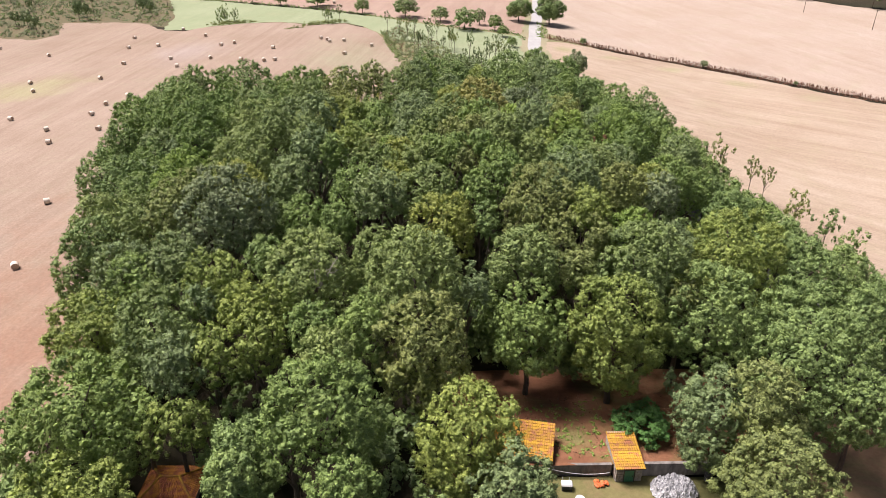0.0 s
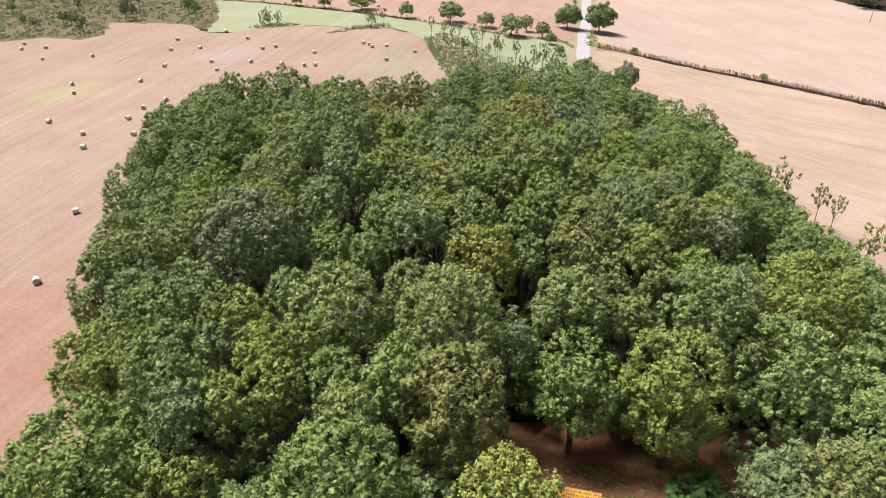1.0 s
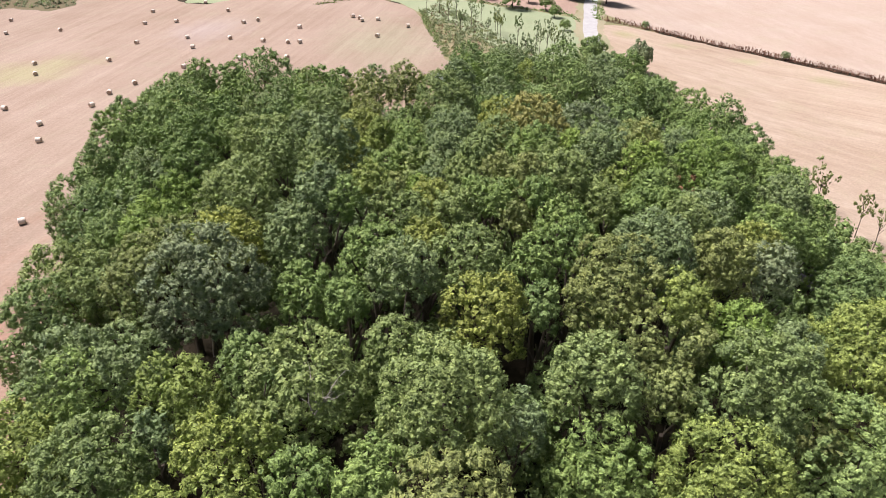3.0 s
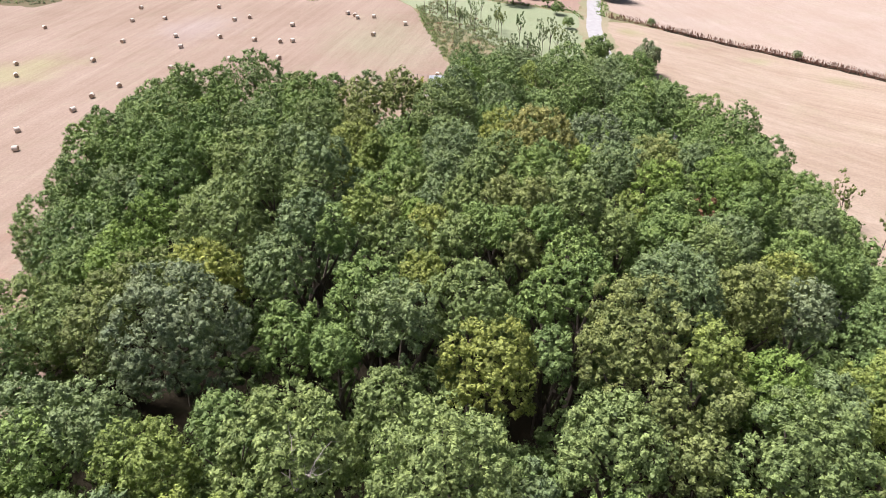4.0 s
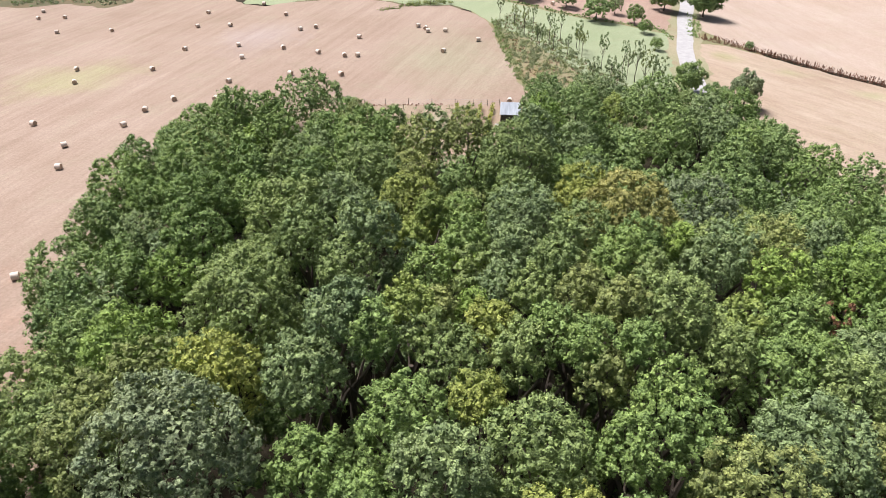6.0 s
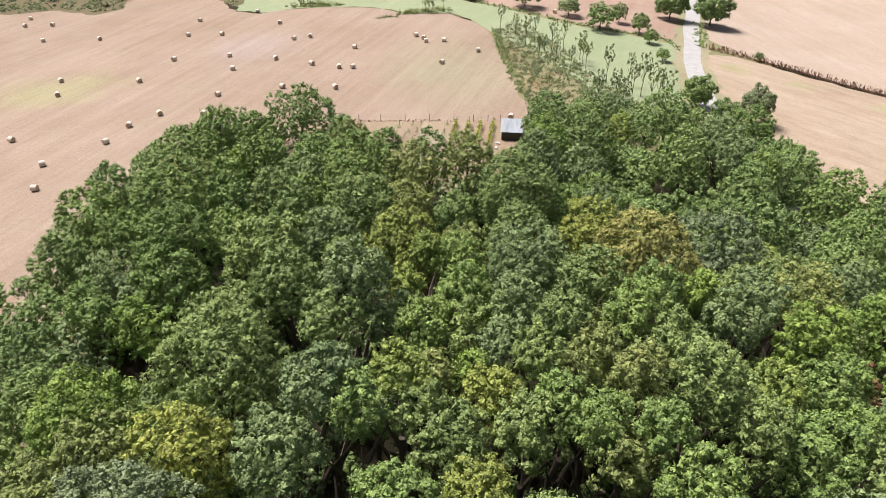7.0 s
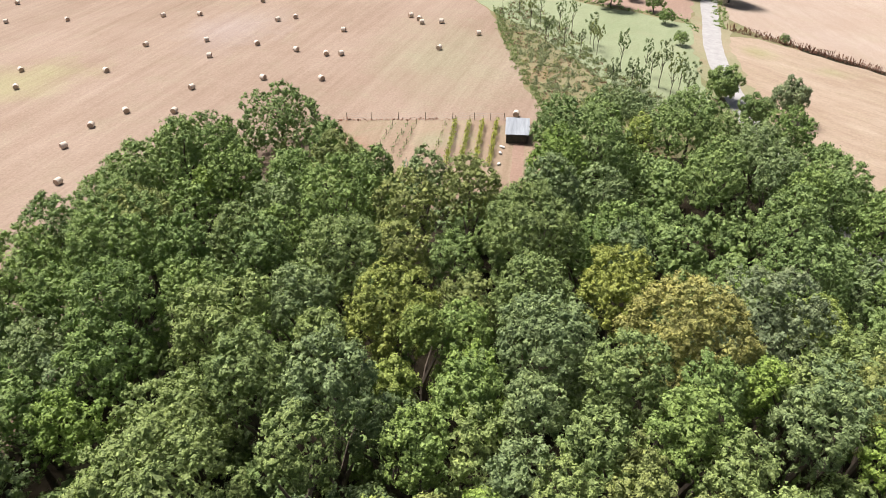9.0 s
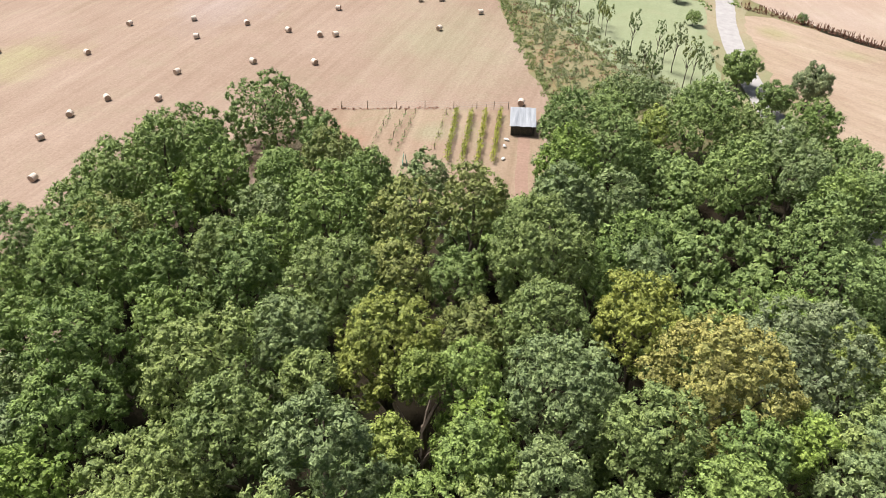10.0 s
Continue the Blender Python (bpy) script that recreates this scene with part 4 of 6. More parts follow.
lower_fill += [(-4.4, 152.0, 4.0, 16.7), (-34.0, 164.0, 4.0, 10.8), (55.6, 140.8, 4.0, 9.7), (-34.8, 140.0, 4.0, 15.7), (-40.4, 78.4, 4.0, 15.0), (-38.8, 59.2, 4.0, 13.5), (-34.8, 147.2, 4.0, 11.6), (17.2, 155.2, 4.0, 11.3), (59.6, 82.4, 4.0, 8.5), (54.0, 148.8, 4.0, 7.4), (40.4, 152.0, 4.0, 10.1), (-12.4, 114.4, 4.0, 20.5), (17.2, 161.6, 4.0, 9.9), (56.4, 108.0, 4.0, 6.8), (6.0, 122.4, 4.0, 19.2), (31.6, 81.6, 4.0, 17.4), (7.6, 72.8, 4.0, 18.8), (43.6, 132.8, 4.0, 11.9), (20.4, 143.2, 4.0, 9.3), (50.0, 133.6, 4.0, 9.1), (43.6, 115.2, 3.9, 13.8), (59.6, 69.6, 3.9, 10.7), (39.6, 144.8, 3.9, 9.2), (-1.2, 146.4, 3.9, 17.1)]
lower_fill += [(-24.4, 152.8, 3.8, 14.2), (56.4, 116.8, 3.8, 8.0), (25.2, 168.0, 3.7, 11.4), (18.0, 90.4, 3.7, 21.5), (30.8, 122.4, 3.7, 16.3), (-44.4, 140.8, 3.7, 14.2), (-30.0, 104.8, 3.7, 16.4), (-20.4, 75.2, 3.6, 17.5), (-18.0, 106.4, 3.6, 21.1), (7.6, 140.0, 3.6, 17.7), (60.4, 96.8, 3.6, 6.6), (-34.8, 80.8, 3.6, 15.5), (-18.0, 96.0, 3.6, 21.5), (-39.6, 72.8, 3.6, 13.6), (17.2, 105.6, 3.5, 20.2), (-29.2, 78.4, 3.5, 16.1), (-34.8, 134.4, 3.5, 17.0), (-2.8, 122.4, 3.5, 18.2), (-26.0, 123.2, 3.4, 17.7), (39.6, 85.6, 3.4, 14.0), (50.0, 164.8, 3.4, 9.1), (-36.4, 104.0, 3.4, 13.7), (-26.8, 68.0, 3.3, 17.0), (14.8, 148.8, 3.3, 10.2)]
lower_fill += [(35.6, 72.0, 3.3, 16.2), (57.2, 87.2, 3.3, 7.4), (-15.6, 145.6, 3.3, 17.4), (-6.8, 64.8, 3.3, 16.0), (32.4, 117.6, 3.3, 17.7), (51.6, 99.2, 3.3, 9.9), (1.2, 74.4, 3.2, 16.9), (-30.0, 149.6, 3.2, 9.9), (11.6, 76.8, 3.2, 18.6), (-44.4, 97.6, 3.1, 13.9), (-47.6, 162.4, 3.1, 12.8), (-28.4, 164.0, 3.1, 9.4), (30.8, 135.2, 3.1, 11.6), (26.0, 81.6, 3.1, 18.7), (6.0, 108.0, 3.1, 21.9), (-10.8, 89.6, 3.1, 20.7), (31.6, 127.2, 3.1, 12.5), (-20.4, 116.8, 3.1, 19.7), (14.0, 93.6, 3.0, 21.5), (-8.4, 76.8, 3.0, 17.5), (-30.8, 160.0, 3.0, 8.2), (-45.2, 145.6, 3.0, 13.9), (-45.2, 167.2, 3.0, 11.1), (17.2, 175.2, 3.0, 8.8)]
lower_fill += [(-29.2, 128.0, 3.0, 15.7), (-16.4, 80.0, 3.0, 16.5), (37.2, 182.4, 3.0, 9.0), (-6.8, 147.2, 2.9, 15.3), (40.9, 92.5, 5.6, 14.6), (-32.7, 99.6, 4.1, 15.5), (41.9, 126.8, 4.1, 14.1), (35.7, 131.4, 4.7, 13.5), (16.7, 131.7, 5.6, 15.5), (-18.3, 133.4, 5.1, 15.8), (21.3, 137.5, 3.7, 12.6), (37.8, 137.7, 3.3, 13.0), (16.6, 139.1, 3.3, 12.9), (27.6, 139.4, 3.3, 15.7), (25.8, 146.2, 3.5, 12.1), (20.3, 149.4, 3.9, 15.5), (-33.2, 152.4, 2.6, 8.1), (28.2, 156.3, 5.0, 15.7), (-33.2, 157.0, 2.3, 6.7), (10.7, 158.7, 4.3, 13.7), (20.9, 159.0, 2.0, 12.1), (40.9, 162.7, 4.3, 11.9), (-42.1, 162.9, 4.2, 16.0), (17.9, 169.1, 5.1, 15.5)]
lower_fill += [(39.7, 171.6, 4.4, 15.7), (29.3, 171.7, 3.7, 15.2), (24.1, 173.7, 4.0, 10.6), (36.0, 176.4, 4.3, 16.0), (11.0, 177.2, 5.2, 15.6)]
lower_d = []
lower_d += [(-9.9, 46.5, 3.4, 17.2), (2.8, 46.6, 3.2, 15.4), (-12.9, 50.2, 3.5, 15.9), (-4.7, 49.2, 4.1, 16.1), (-27.9, 54.1, 3.3, 14.9), (35.2, 54.0, 3.2, 13.1), (-16.3, 56.9, 3.9, 16.1), (46.9, 57.2, 3.7, 14.2), (-14.7, 61.5, 3.8, 16.8), (27.9, 67.5, 3.5, 16.7), (-34.0, 72.0, 4.1, 13.1), (-29.0, 71.6, 4.0, 13.9), (-25.2, 71.6, 3.5, 15.9), (-20.8, 72.2, 4.1, 17.4), (13.1, 71.5, 3.5, 17.8), (46.5, 71.5, 3.5, 14.9), (-35.9, 75.7, 4.0, 14.8), (-27.7, 75.8, 3.6, 16.9), (27.6, 75.5, 3.3, 16.1), (-16.1, 78.8, 4.1, 16.6), (-4.4, 79.8, 3.9, 18.5), (14.4, 82.4, 3.7, 18.5), (23.0, 83.1, 4.1, 19.2), (-9.8, 91.1, 4.1, 21.5)]
lower_d += [(-41.6, 94.2, 3.4, 12.8), (-17.0, 94.5, 3.3, 20.6), (-4.6, 94.4, 3.8, 20.0), (25.5, 94.2, 3.3, 18.7), (-44.4, 97.3, 3.4, 14.9), (-23.6, 98.4, 4.1, 16.1), (10.0, 97.7, 3.4, 18.4), (30.9, 96.9, 4.2, 16.1), (36.3, 97.8, 3.5, 16.3), (-41.4, 102.1, 3.9, 15.5), (9.0, 101.9, 4.1, 17.9), (20.7, 102.1, 3.5, 19.3), (25.1, 101.7, 4.0, 16.6), (-36.3, 105.3, 3.5, 15.0), (2.1, 105.2, 4.0, 18.6), (-2.3, 112.7, 3.4, 18.6), (36.1, 113.1, 4.1, 14.9), (-29.2, 116.3, 3.7, 16.6), (6.5, 120.1, 3.5, 20.0), (33.8, 123.4, 3.5, 15.9), (50.5, 124.3, 3.4, 13.4), (29.6, 130.8, 3.9, 13.6), (42.5, 131.5, 3.8, 14.6), (-31.0, 134.7, 3.4, 15.1)]
lower_d += [(-26.8, 135.4, 4.0, 15.7), (-23.1, 134.0, 3.7, 16.1), (-14.1, 135.2, 3.5, 17.2), (40.2, 135.5, 3.7, 14.0), (44.4, 135.2, 4.0, 14.5), (-30.1, 139.0, 3.3, 15.4), (8.4, 138.8, 3.2, 14.7), (12.8, 137.8, 4.0, 14.9), (33.5, 138.5, 3.6, 12.8), (-58.3, 146.4, 3.4, 8.8), (-37.9, 146.4, 3.9, 12.4), (-25.7, 145.5, 3.3, 14.0), (-8.4, 145.7, 3.5, 15.8), (-5.5, 150.1, 3.9, 16.3), (39.9, 150.1, 3.4, 13.5), (52.1, 149.4, 3.4, 9.2), (-17.6, 152.7, 3.7, 12.9), (42.7, 152.8, 3.3, 13.2), (-39.8, 156.6, 3.5, 12.4), (15.3, 156.7, 4.0, 13.7), (22.4, 156.4, 3.9, 11.6), (-21.5, 160.7, 4.1, 13.0), (-17.4, 160.8, 3.5, 13.2), (19.6, 164.7, 3.7, 13.9)]
lower_d += [(47.7, 163.9, 3.9, 10.3), (52.4, 164.9, 3.6, 9.8), (-46.4, 168.1, 3.5, 11.5), (-33.5, 168.0, 3.6, 10.9), (42.1, 168.1, 3.5, 10.5), (55.1, 167.8, 3.5, 9.9), (-43.6, 171.4, 3.5, 10.5), (15.2, 172.4, 3.4, 11.9), (18.9, 171.5, 3.8, 12.3), (50.7, 175.0, 3.7, 8.7), (-44.5, 178.9, 3.9, 9.2), (-40.1, 179.4, 4.2, 11.3), (12.1, 183.1, 3.9, 11.6), (17.6, 182.2, 3.8, 12.4), (7.1, 186.9, 3.6, 10.6), (29.0, 190.3, 4.2, 9.1)]
lower_g = []
lower_g += [(38.6, 57.4, 3.6, 12.5), (-2.4, 60.9, 3.3, 14.8), (-31.2, 68.2, 3.2, 12.7), (19.1, 68.1, 3.3, 16.3), (9.1, 72.5, 3.5, 17.9), (17.2, 71.5, 3.3, 17.0), (29.8, 71.3, 3.4, 16.3), (39.4, 76.3, 3.3, 14.2), (29.7, 79.0, 4.0, 18.3), (42.1, 101.1, 3.4, 15.2), (38.1, 108.1, 3.7, 15.6), (42.4, 109.0, 3.3, 15.6), (31.9, 127.8, 3.8, 13.9), (-0.5, 131.6, 3.5, 19.1), (-57.1, 133.9, 4.1, 13.3), (-36.2, 134.5, 3.2, 15.3), (23.0, 142.3, 3.4, 11.5), (-3.4, 146.3, 4.1, 16.6), (-35.0, 149.8, 4.2, 12.1), (-27.3, 149.7, 3.4, 12.4), (-0.3, 153.1, 3.4, 13.9), (-48.5, 156.2, 3.3, 12.3), (-45.8, 160.0, 3.4, 12.2), (-56.4, 163.7, 3.7, 9.6)]
lower_g += [(48.5, 178.7, 3.5, 8.4), (25.6, 182.9, 4.2, 9.9), (31.1, 187.0, 4.2, 10.5)]
lower_b = []
lower_b += [(-0.6, 50.4, 3.8, 15.1), (53.8, 57.0, 3.3, 11.7), (31.8, 60.4, 3.4, 14.9), (34.3, 72.0, 3.8, 14.4), (2.8, 75.9, 3.9, 19.8), (28.9, 86.7, 3.3, 19.1), (-31.2, 89.9, 3.9, 15.0), (40.6, 97.6, 4.0, 14.1), (48.0, 97.8, 3.4, 9.4), (-28.7, 101.5, 3.7, 15.8), (-32.2, 105.5, 4.2, 15.8), (-28.0, 105.7, 3.9, 15.2), (-22.5, 104.5, 3.5, 18.0), (-21.7, 108.5, 3.7, 16.6), (-25.1, 115.9, 3.4, 17.5), (-13.2, 115.7, 3.9, 21.3), (-25.7, 124.2, 4.1, 16.9), (-54.2, 131.0, 3.6, 15.0), (50.8, 131.0, 4.1, 12.6), (-59.1, 137.9, 3.4, 13.6), (11.1, 142.0, 3.6, 14.5), (39.3, 142.0, 4.0, 14.4), (-16.6, 145.8, 3.6, 15.8), (42.1, 145.1, 3.8, 13.0)]
lower_b += [(36.1, 149.3, 4.2, 13.8), (-59.0, 153.3, 3.9, 9.4), (-9.1, 153.2, 4.0, 14.1), (-26.8, 157.1, 3.9, 11.4), (-5.7, 157.3, 3.4, 13.5), (-13.2, 161.4, 3.4, 13.5), (55.2, 161.2, 3.4, 9.6), (5.7, 172.5, 4.1, 13.8), (53.3, 171.7, 3.4, 8.2)]


WOOD = [(-38, 44), (-14, 40), (0, 52), (8, 62), (28, 66), (46, 58), (62, 66), (64, 110), (58, 150), (50, 184), (20, 192), (8, 186), (6, 160), (-14, 156), (-26, 168), (-48, 172), (-54, 150), (-49, 110), (-42, 84)]
thick = [(x, y, r, ground_z(x, y) + h) for x, y, r, h in scatter(WOOD, 260, 77, (2.6, 4.2), (7.0, 12.0))]
CLEAR = [(2, 50), (2, 66), (40, 66), (40, 50)]
HUT_PLACE = [(-31, 40), (-31, 53), (-16, 53), (-16, 40)]
thick = [p for p in thick if not inside(p[0], p[1], CLEAR) and not inside(p[0], p[1], HUT_PLACE)]


# ---- lone trees, hedges and scrub ----
# trees by the lane
tree(40.8, 213.0, 3.7, 10.4, "d", "lone", 1.3, "trees by the lane")
tree(44.3, 202.0, 3.2, 9.0, "d", "lone", 1.3, "trees by the lane")
tree(52.0, 207.0, 3.5, 10.6, "G", "lone", 1.4, "trees by the lane")
tree(48.0, 292.0, 5.2, 12.0, "d", "lone", 1.2, "trees by the lane")
tree(60.0, 289.0, 6.2, 13.0, "d", "lone", 1.2, "trees by the lane")
# slender trees at the edge of the east field
for ex, ey, er, et, tone in ((66.2, 134.6, 2.5, 9.7, "o"), (68.3, 124.5, 2.0, 9.6, "o"), (69.4, 120.9, 1.7, 9.0, "o"), (69.4, 109.0, 2.6, 9.6, "o"), (70.6, 101.1, 2.5, 9.6, "d"), (70.5, 93.6, 2.8, 10.0, "d")):
    tree(ex, ey, er, et, tone, "open", 1.35, "trees at the field edge")
# trees of the north hedge
for hx, hy, hr, ht, tone in ((-35.4, 320, 5.5, 9.5, "d"), (-15.2, 302, 3.0, 9, "d"), (2.3, 294, 5.0, 10.5, "d"), (15.9, 286, 4.0, 8, "b"), (24.5, 273, 4.6, 9.5, "d"),
                             (31, 282, 2.5, 7.5, "b"), (35.9, 272, 2.8, 7, "g"), (-52, 326, 3.0, 8, "d"), (-66, 336, 2.5, 7, "d"), (38.5, 246, 1.8, 4.5, "d"), (37.5, 262, 2.2, 5, "g")):
    tree(hx, hy, hr * 1.12, ht + 2.2, tone, "far", 1.25, "trees of the hedge")
bushes("hedge", along([(-112, 371), (-59, 330), (-35, 313.5), (-1.7, 290.5), (20, 275.5), (44, 267), (44.5, 258)], 1.1, 0.9, 4), "d", "low dark green hedge between two fields", "hedge", 5, 40, 0.28)
bushes("hedge_lane", along([(51.5, 262), (54, 275), (57, 288)], 0.7, 1.6, 6), "g", "dark green bushes beside the lane", "bush", 6, 40, 0.28)
HEDGE_EAST = [(54, 262), (61, 258.6), (78, 246.7), (93.5, 237.3), (114.5, 214.5), (131, 195.6), (138, 188)]
weeds("dry_weed_hedge", along(HEDGE_EAST, 0.09, 0.8, 8, (0.06, 0.14), (0.6, 2.0)), "line of tall reddish brown dry weeds between the fields", 9)
bushes("dry_weed_base", along(HEDGE_EAST, 0.35, 0.7, 18, (0.3, 0.7), (0.5, 1.3)), "w", "reddish brown dry weeds at the foot of the line", "weeds", 19, 60, 0.12)
weeds("weed_hedge_grass", along([(138, 188), (204, 121)], 0.07, 0.8, 8, (0.08, 0.18), (0.5, 1.5)), "thin line of reddish brown dry weeds", 10)
for bx, by, br in ((66, 255.6, 1.5), (101, 229.5, 1.5), (121, 207, 0.8)):
    tree(bx, by, br, ground_z(bx, by) + br * 1.9, "b", "far", 0.95, "bushes in the weed line")
# scrub beyond the west field
SCRUB_WEST = [(-260, 302), (-173, 289), (-159, 297), (-143.6, 292), (-137.8, 301), (-147, 324.5), (-130, 325), (-106, 309), (-95, 293), (-98.4, 323.9), (-112, 368), (-140, 420), (-300, 420)]
bushes("scrub", scatter(SCRUB_WEST, 1700, 11, (1.0, 2.2), (0.8, 2.2)), "G", "dense grey-green scrub beyond the field", "scrub", 12, 55, 0.26)
bushes("scrub_green", scatter(SCRUB_WEST, 700, 13, (0.9, 2.0), (0.8, 2.4)), "g", "green shrubs in the dense scrub", "scrub", 13, 55, 0.26)
rs = random.Random(21)
grove("scrub_saplings", [(x, y, rs.uniform(1.6, 2.8), ground_z(x, y) + rs.uniform(5, 10)) for x, y, *_ in scatter(SCRUB_WEST, 60, 14)], CARDS_TINY, "b", "slender grey-green trees standing in the scrub", "saplings", 15, 1.8)
# two bushy islands between field and meadow
for island, seed in (([(-77, 291), (-70, 296), (-56, 292), (-66, 289)], 31), ([(-44, 273), (-36, 283), (-24, 289), (-20, 286), (-32, 280)], 32)):
    bushes("island_scrub", scatter(island, 70, seed, (0.8, 1.7), (0.7, 1.6)), "o", "low olive scrub with dry stems", "scrub", seed, 70, 0.2)
    for sx, sy, *_ in scatter(island, 4, seed + 5):
        tree(sx, sy, rs.uniform(1.2, 1.9), ground_z(sx, sy) + rs.uniform(5, 7.5), rs.choice("bbg"), "open", 1.8, "slender trees in the scrub")
# scrub strip between field, meadow and wood
STRIP = [(-6.5, 266), (-2.5, 240), (2, 217), (6, 199), (14, 195), (30, 200), (31, 208), (24, 222), (17, 236), (12, 252), (6, 266), (-1, 275)]
bushes("strip_scrub", scatter(STRIP, 560, 41, (0.5, 1.5), (0.6, 1.9)), "G", "tangled grey-green scrub beside the field", "scrub", 42, 130, 0.13)
bushes("strip_scrub_olive", scatter(STRIP, 300, 43, (0.5, 1.4), (0.4, 1.3)), "o", "olive brambles in the scrub strip", "scrub", 44, 110, 0.13)
bushes("strip_scrub_brown", scatter(STRIP, 210, 45, (0.6, 1.2), (0.3, 0.8)), "r", "dead reddish brown bracken in the scrub", "bracken", 46, 90, 0.12)
bushes("strip_edge", along([(-6.5, 266), (-3.2, 241), (1.4, 216), (5.4, 199), (7, 190)], 0.7, 0.9, 48, (0.6, 1.4), (0.6, 1.7)), "l", "green bramble edge of the scrub strip", "brambles", 49, 110, 0.14)
for sx, sy, sh, sr in ((21.9, 224.8, 8.0, 1.7), (27.0, 224.1, 7.0, 1.3), (29.1, 217.2, 9.0, 1.9), (29.7, 209.0, 9.0, 1.6), (32.7, 208.2, 8.0, 1.8), (32.0, 212.5, 7.5, 1.5), (27.3, 218.4, 6.5, 1.6),
                       (17.1, 237.9, 6.0, 1.6), (10.4, 238.7, 6.5, 1.2), (14.0, 235.2, 5.0, 1.2), (6.1, 240.8, 5.5, 1.1), (23.1, 215.9, 6.0, 2.0), (24.1, 210.8, 6.0, 2.0), (19.5, 217.9, 5.0, 1.8),
                       (-4.6, 264.2, 7.0, 1.4), (-0.3, 261.4, 5.5, 1.2), (2.6, 250.9, 7.5, 1.5), (5.1, 255.7, 6.5, 1.2), (9.6, 249.1, 7.0, 1.4), (12.6, 247.7, 7.5, 1.3), (16.7, 241.7, 6.5, 1.6), (17.7, 234.6, 6.0, 1.4), (6.8, 242.5, 5.0, 1.6)):
    tree(sx, sy, sr, ground_z(sx, sy) + sh * 1.2, rs.choice("GbGo"), "open", 1.5, "slender trees in the scrub")
# far wood at the northeast
FARWOOD = [(196, 352), (206, 338), (214, 329), (226, 320), (300, 310), (300, 400), (200, 420)]
grove("far_wood", [(x, y, rs.uniform(5, 7), ground_z(x, y) + rs.uniform(10, 14)) for x, y, *_ in scatter(FARWOOD, 60, 51)], CARDS_TINY, "d", "dark green wood at the far field edge", "wood", 52, 1.2)
# the dying tree and the fig
tree(30.6, 105.5, 2.0, 21.3, "r", "open", 1.6)
tree(25.3, 57.0, 3.6, 8.0, "f", "far", 0.7, "yard trees")


for number in range(len(PLANTED)):
    plant(number)
understorey("thicket", thick, "d", "dark green saplings and shrubs under the trees", 104, 0.7)
understorey("lower_trees", lower_fill, "d", "lower dark green trees filling the gaps of the wood", 106, 0.42, 0.76)
understorey("understorey_dark", lower_d, "d", "dark green lower trees between the crowns", 100)
understorey("understorey_green", lower_g, "g", "mid-green lower trees between the crowns", 103)
understorey("understorey_grey", lower_b, "b", "grey-green lower trees between the crowns", 98)


# ---- straw bales ----
def bale_meshes():
    bm = bmesh.new()
    rings, sides = [(-0.60, 0.62), (-0.56, 0.67), (-0.2, 0.68), (0.2, 0.675), (0.56, 0.67), (0.60, 0.62)], 22
    rng = random.Random(2)
    loops = [[bm.verts.new((x, r * (1 + rng.uniform(-0.012, 0.012)) * math.cos(2 * math.pi * k / sides), r * math.sin(2 * math.pi * k / sides) * (0.96 if math.sin(2 * math.pi * k / sides) < -0.9 else 1))) for k in range(sides)] for x, r in rings]
    for a, b in zip(loops, loops[1:]):
        for k in range(sides):
            bm.faces.new((a[k], a[(k + 1) % sides], b[(k + 1) % sides], b[k]))
    bmesh.ops.recalc_face_normals(bm, faces=bm.faces)
    roll = bpy.data.meshes.new("straw_roll")
    bm.to_mesh(roll)
    bm.free()
    roll.materials.append(STRAW)
    end = mesh_of("end_face", [(0, 0, 0)] + [(-0.012 * (k % 2), 0.62 * math.cos(2 * math.pi * k / sides), 0.62 * math.sin(2 * math.pi * k / sides)) for k in range(sides)],
                  [(0, 1 + k, 1 + (k + 1) % sides) for k in range(sides)], [STRAW_END])
    return roll, end


BALE_ROLL, BALE_END = bale_meshes()


def bale(x, y, turn):
    root = empty("straw_bale", (x, y, ground_z(x, y) + 0.06), turn)
    for name, me, at, side in (("straw_roll", BALE_ROLL, 0.0, 0), ("end_face", BALE_END, 0.598, 0), ("end_face", BALE_END, -0.598, 180)):
        ob = new(name, me)
        ob.parent = root
        ob.matrix_local = pose(at * 0.9, 0, 0.55, 0, 0, side) @ Matrix.Diagonal((0.9, 0.85, 0.85, 1))
    return tagged(root, "round bale of straw lying on the stubble", "straw bale", "bales on the field")


bale(-0.3, 197.8, 82)
bale(-18.3, 232.1, 67)
bale(-40.9, 211.7, 134)
bale(-9.9, 243.4, 21)
bale(-65.6, 194.6, 88)
bale(-53.4, 211.7, 155)
bale(-40.0, 226.7, 42)
bale(-43.4, 226.5, 109)
bale(-19.7, 251.6, 176)
bale(-66.9, 206.4, 63)
bale(-75.5, 194.8, 130)
bale(-24.6, 250.5, 17)
bale(-25.6, 253.2, 84)
bale(-51.0, 229.0, 151)
bale(-28.1, 255.8, 38)
bale(-79.2, 188.3, 105)
bale(-43.0, 243.4, 172)
bale(-79.8, 179.8, 59)
bale(-61.7, 233.3, 126)
bale(-70.3, 225.2, 13)
bale(-73.4, 167.0, 80)
bale(-87.0, 169.7, 40)
bale(-91.2, 217.2, 147)
bale(-75.3, 236.4, 34)
bale(-58.0, 253.8, 101)
bale(-101.4, 181.8, 168)
bale(-62.1, 251.6, 55)
bale(-107.8, 209.1, 122)
bale(-82.2, 159.7, 9)
bale(-89.8, 234.2, 76)
bale(-113.6, 220.1, 143)
bale(-67.5, 124.5, 30)
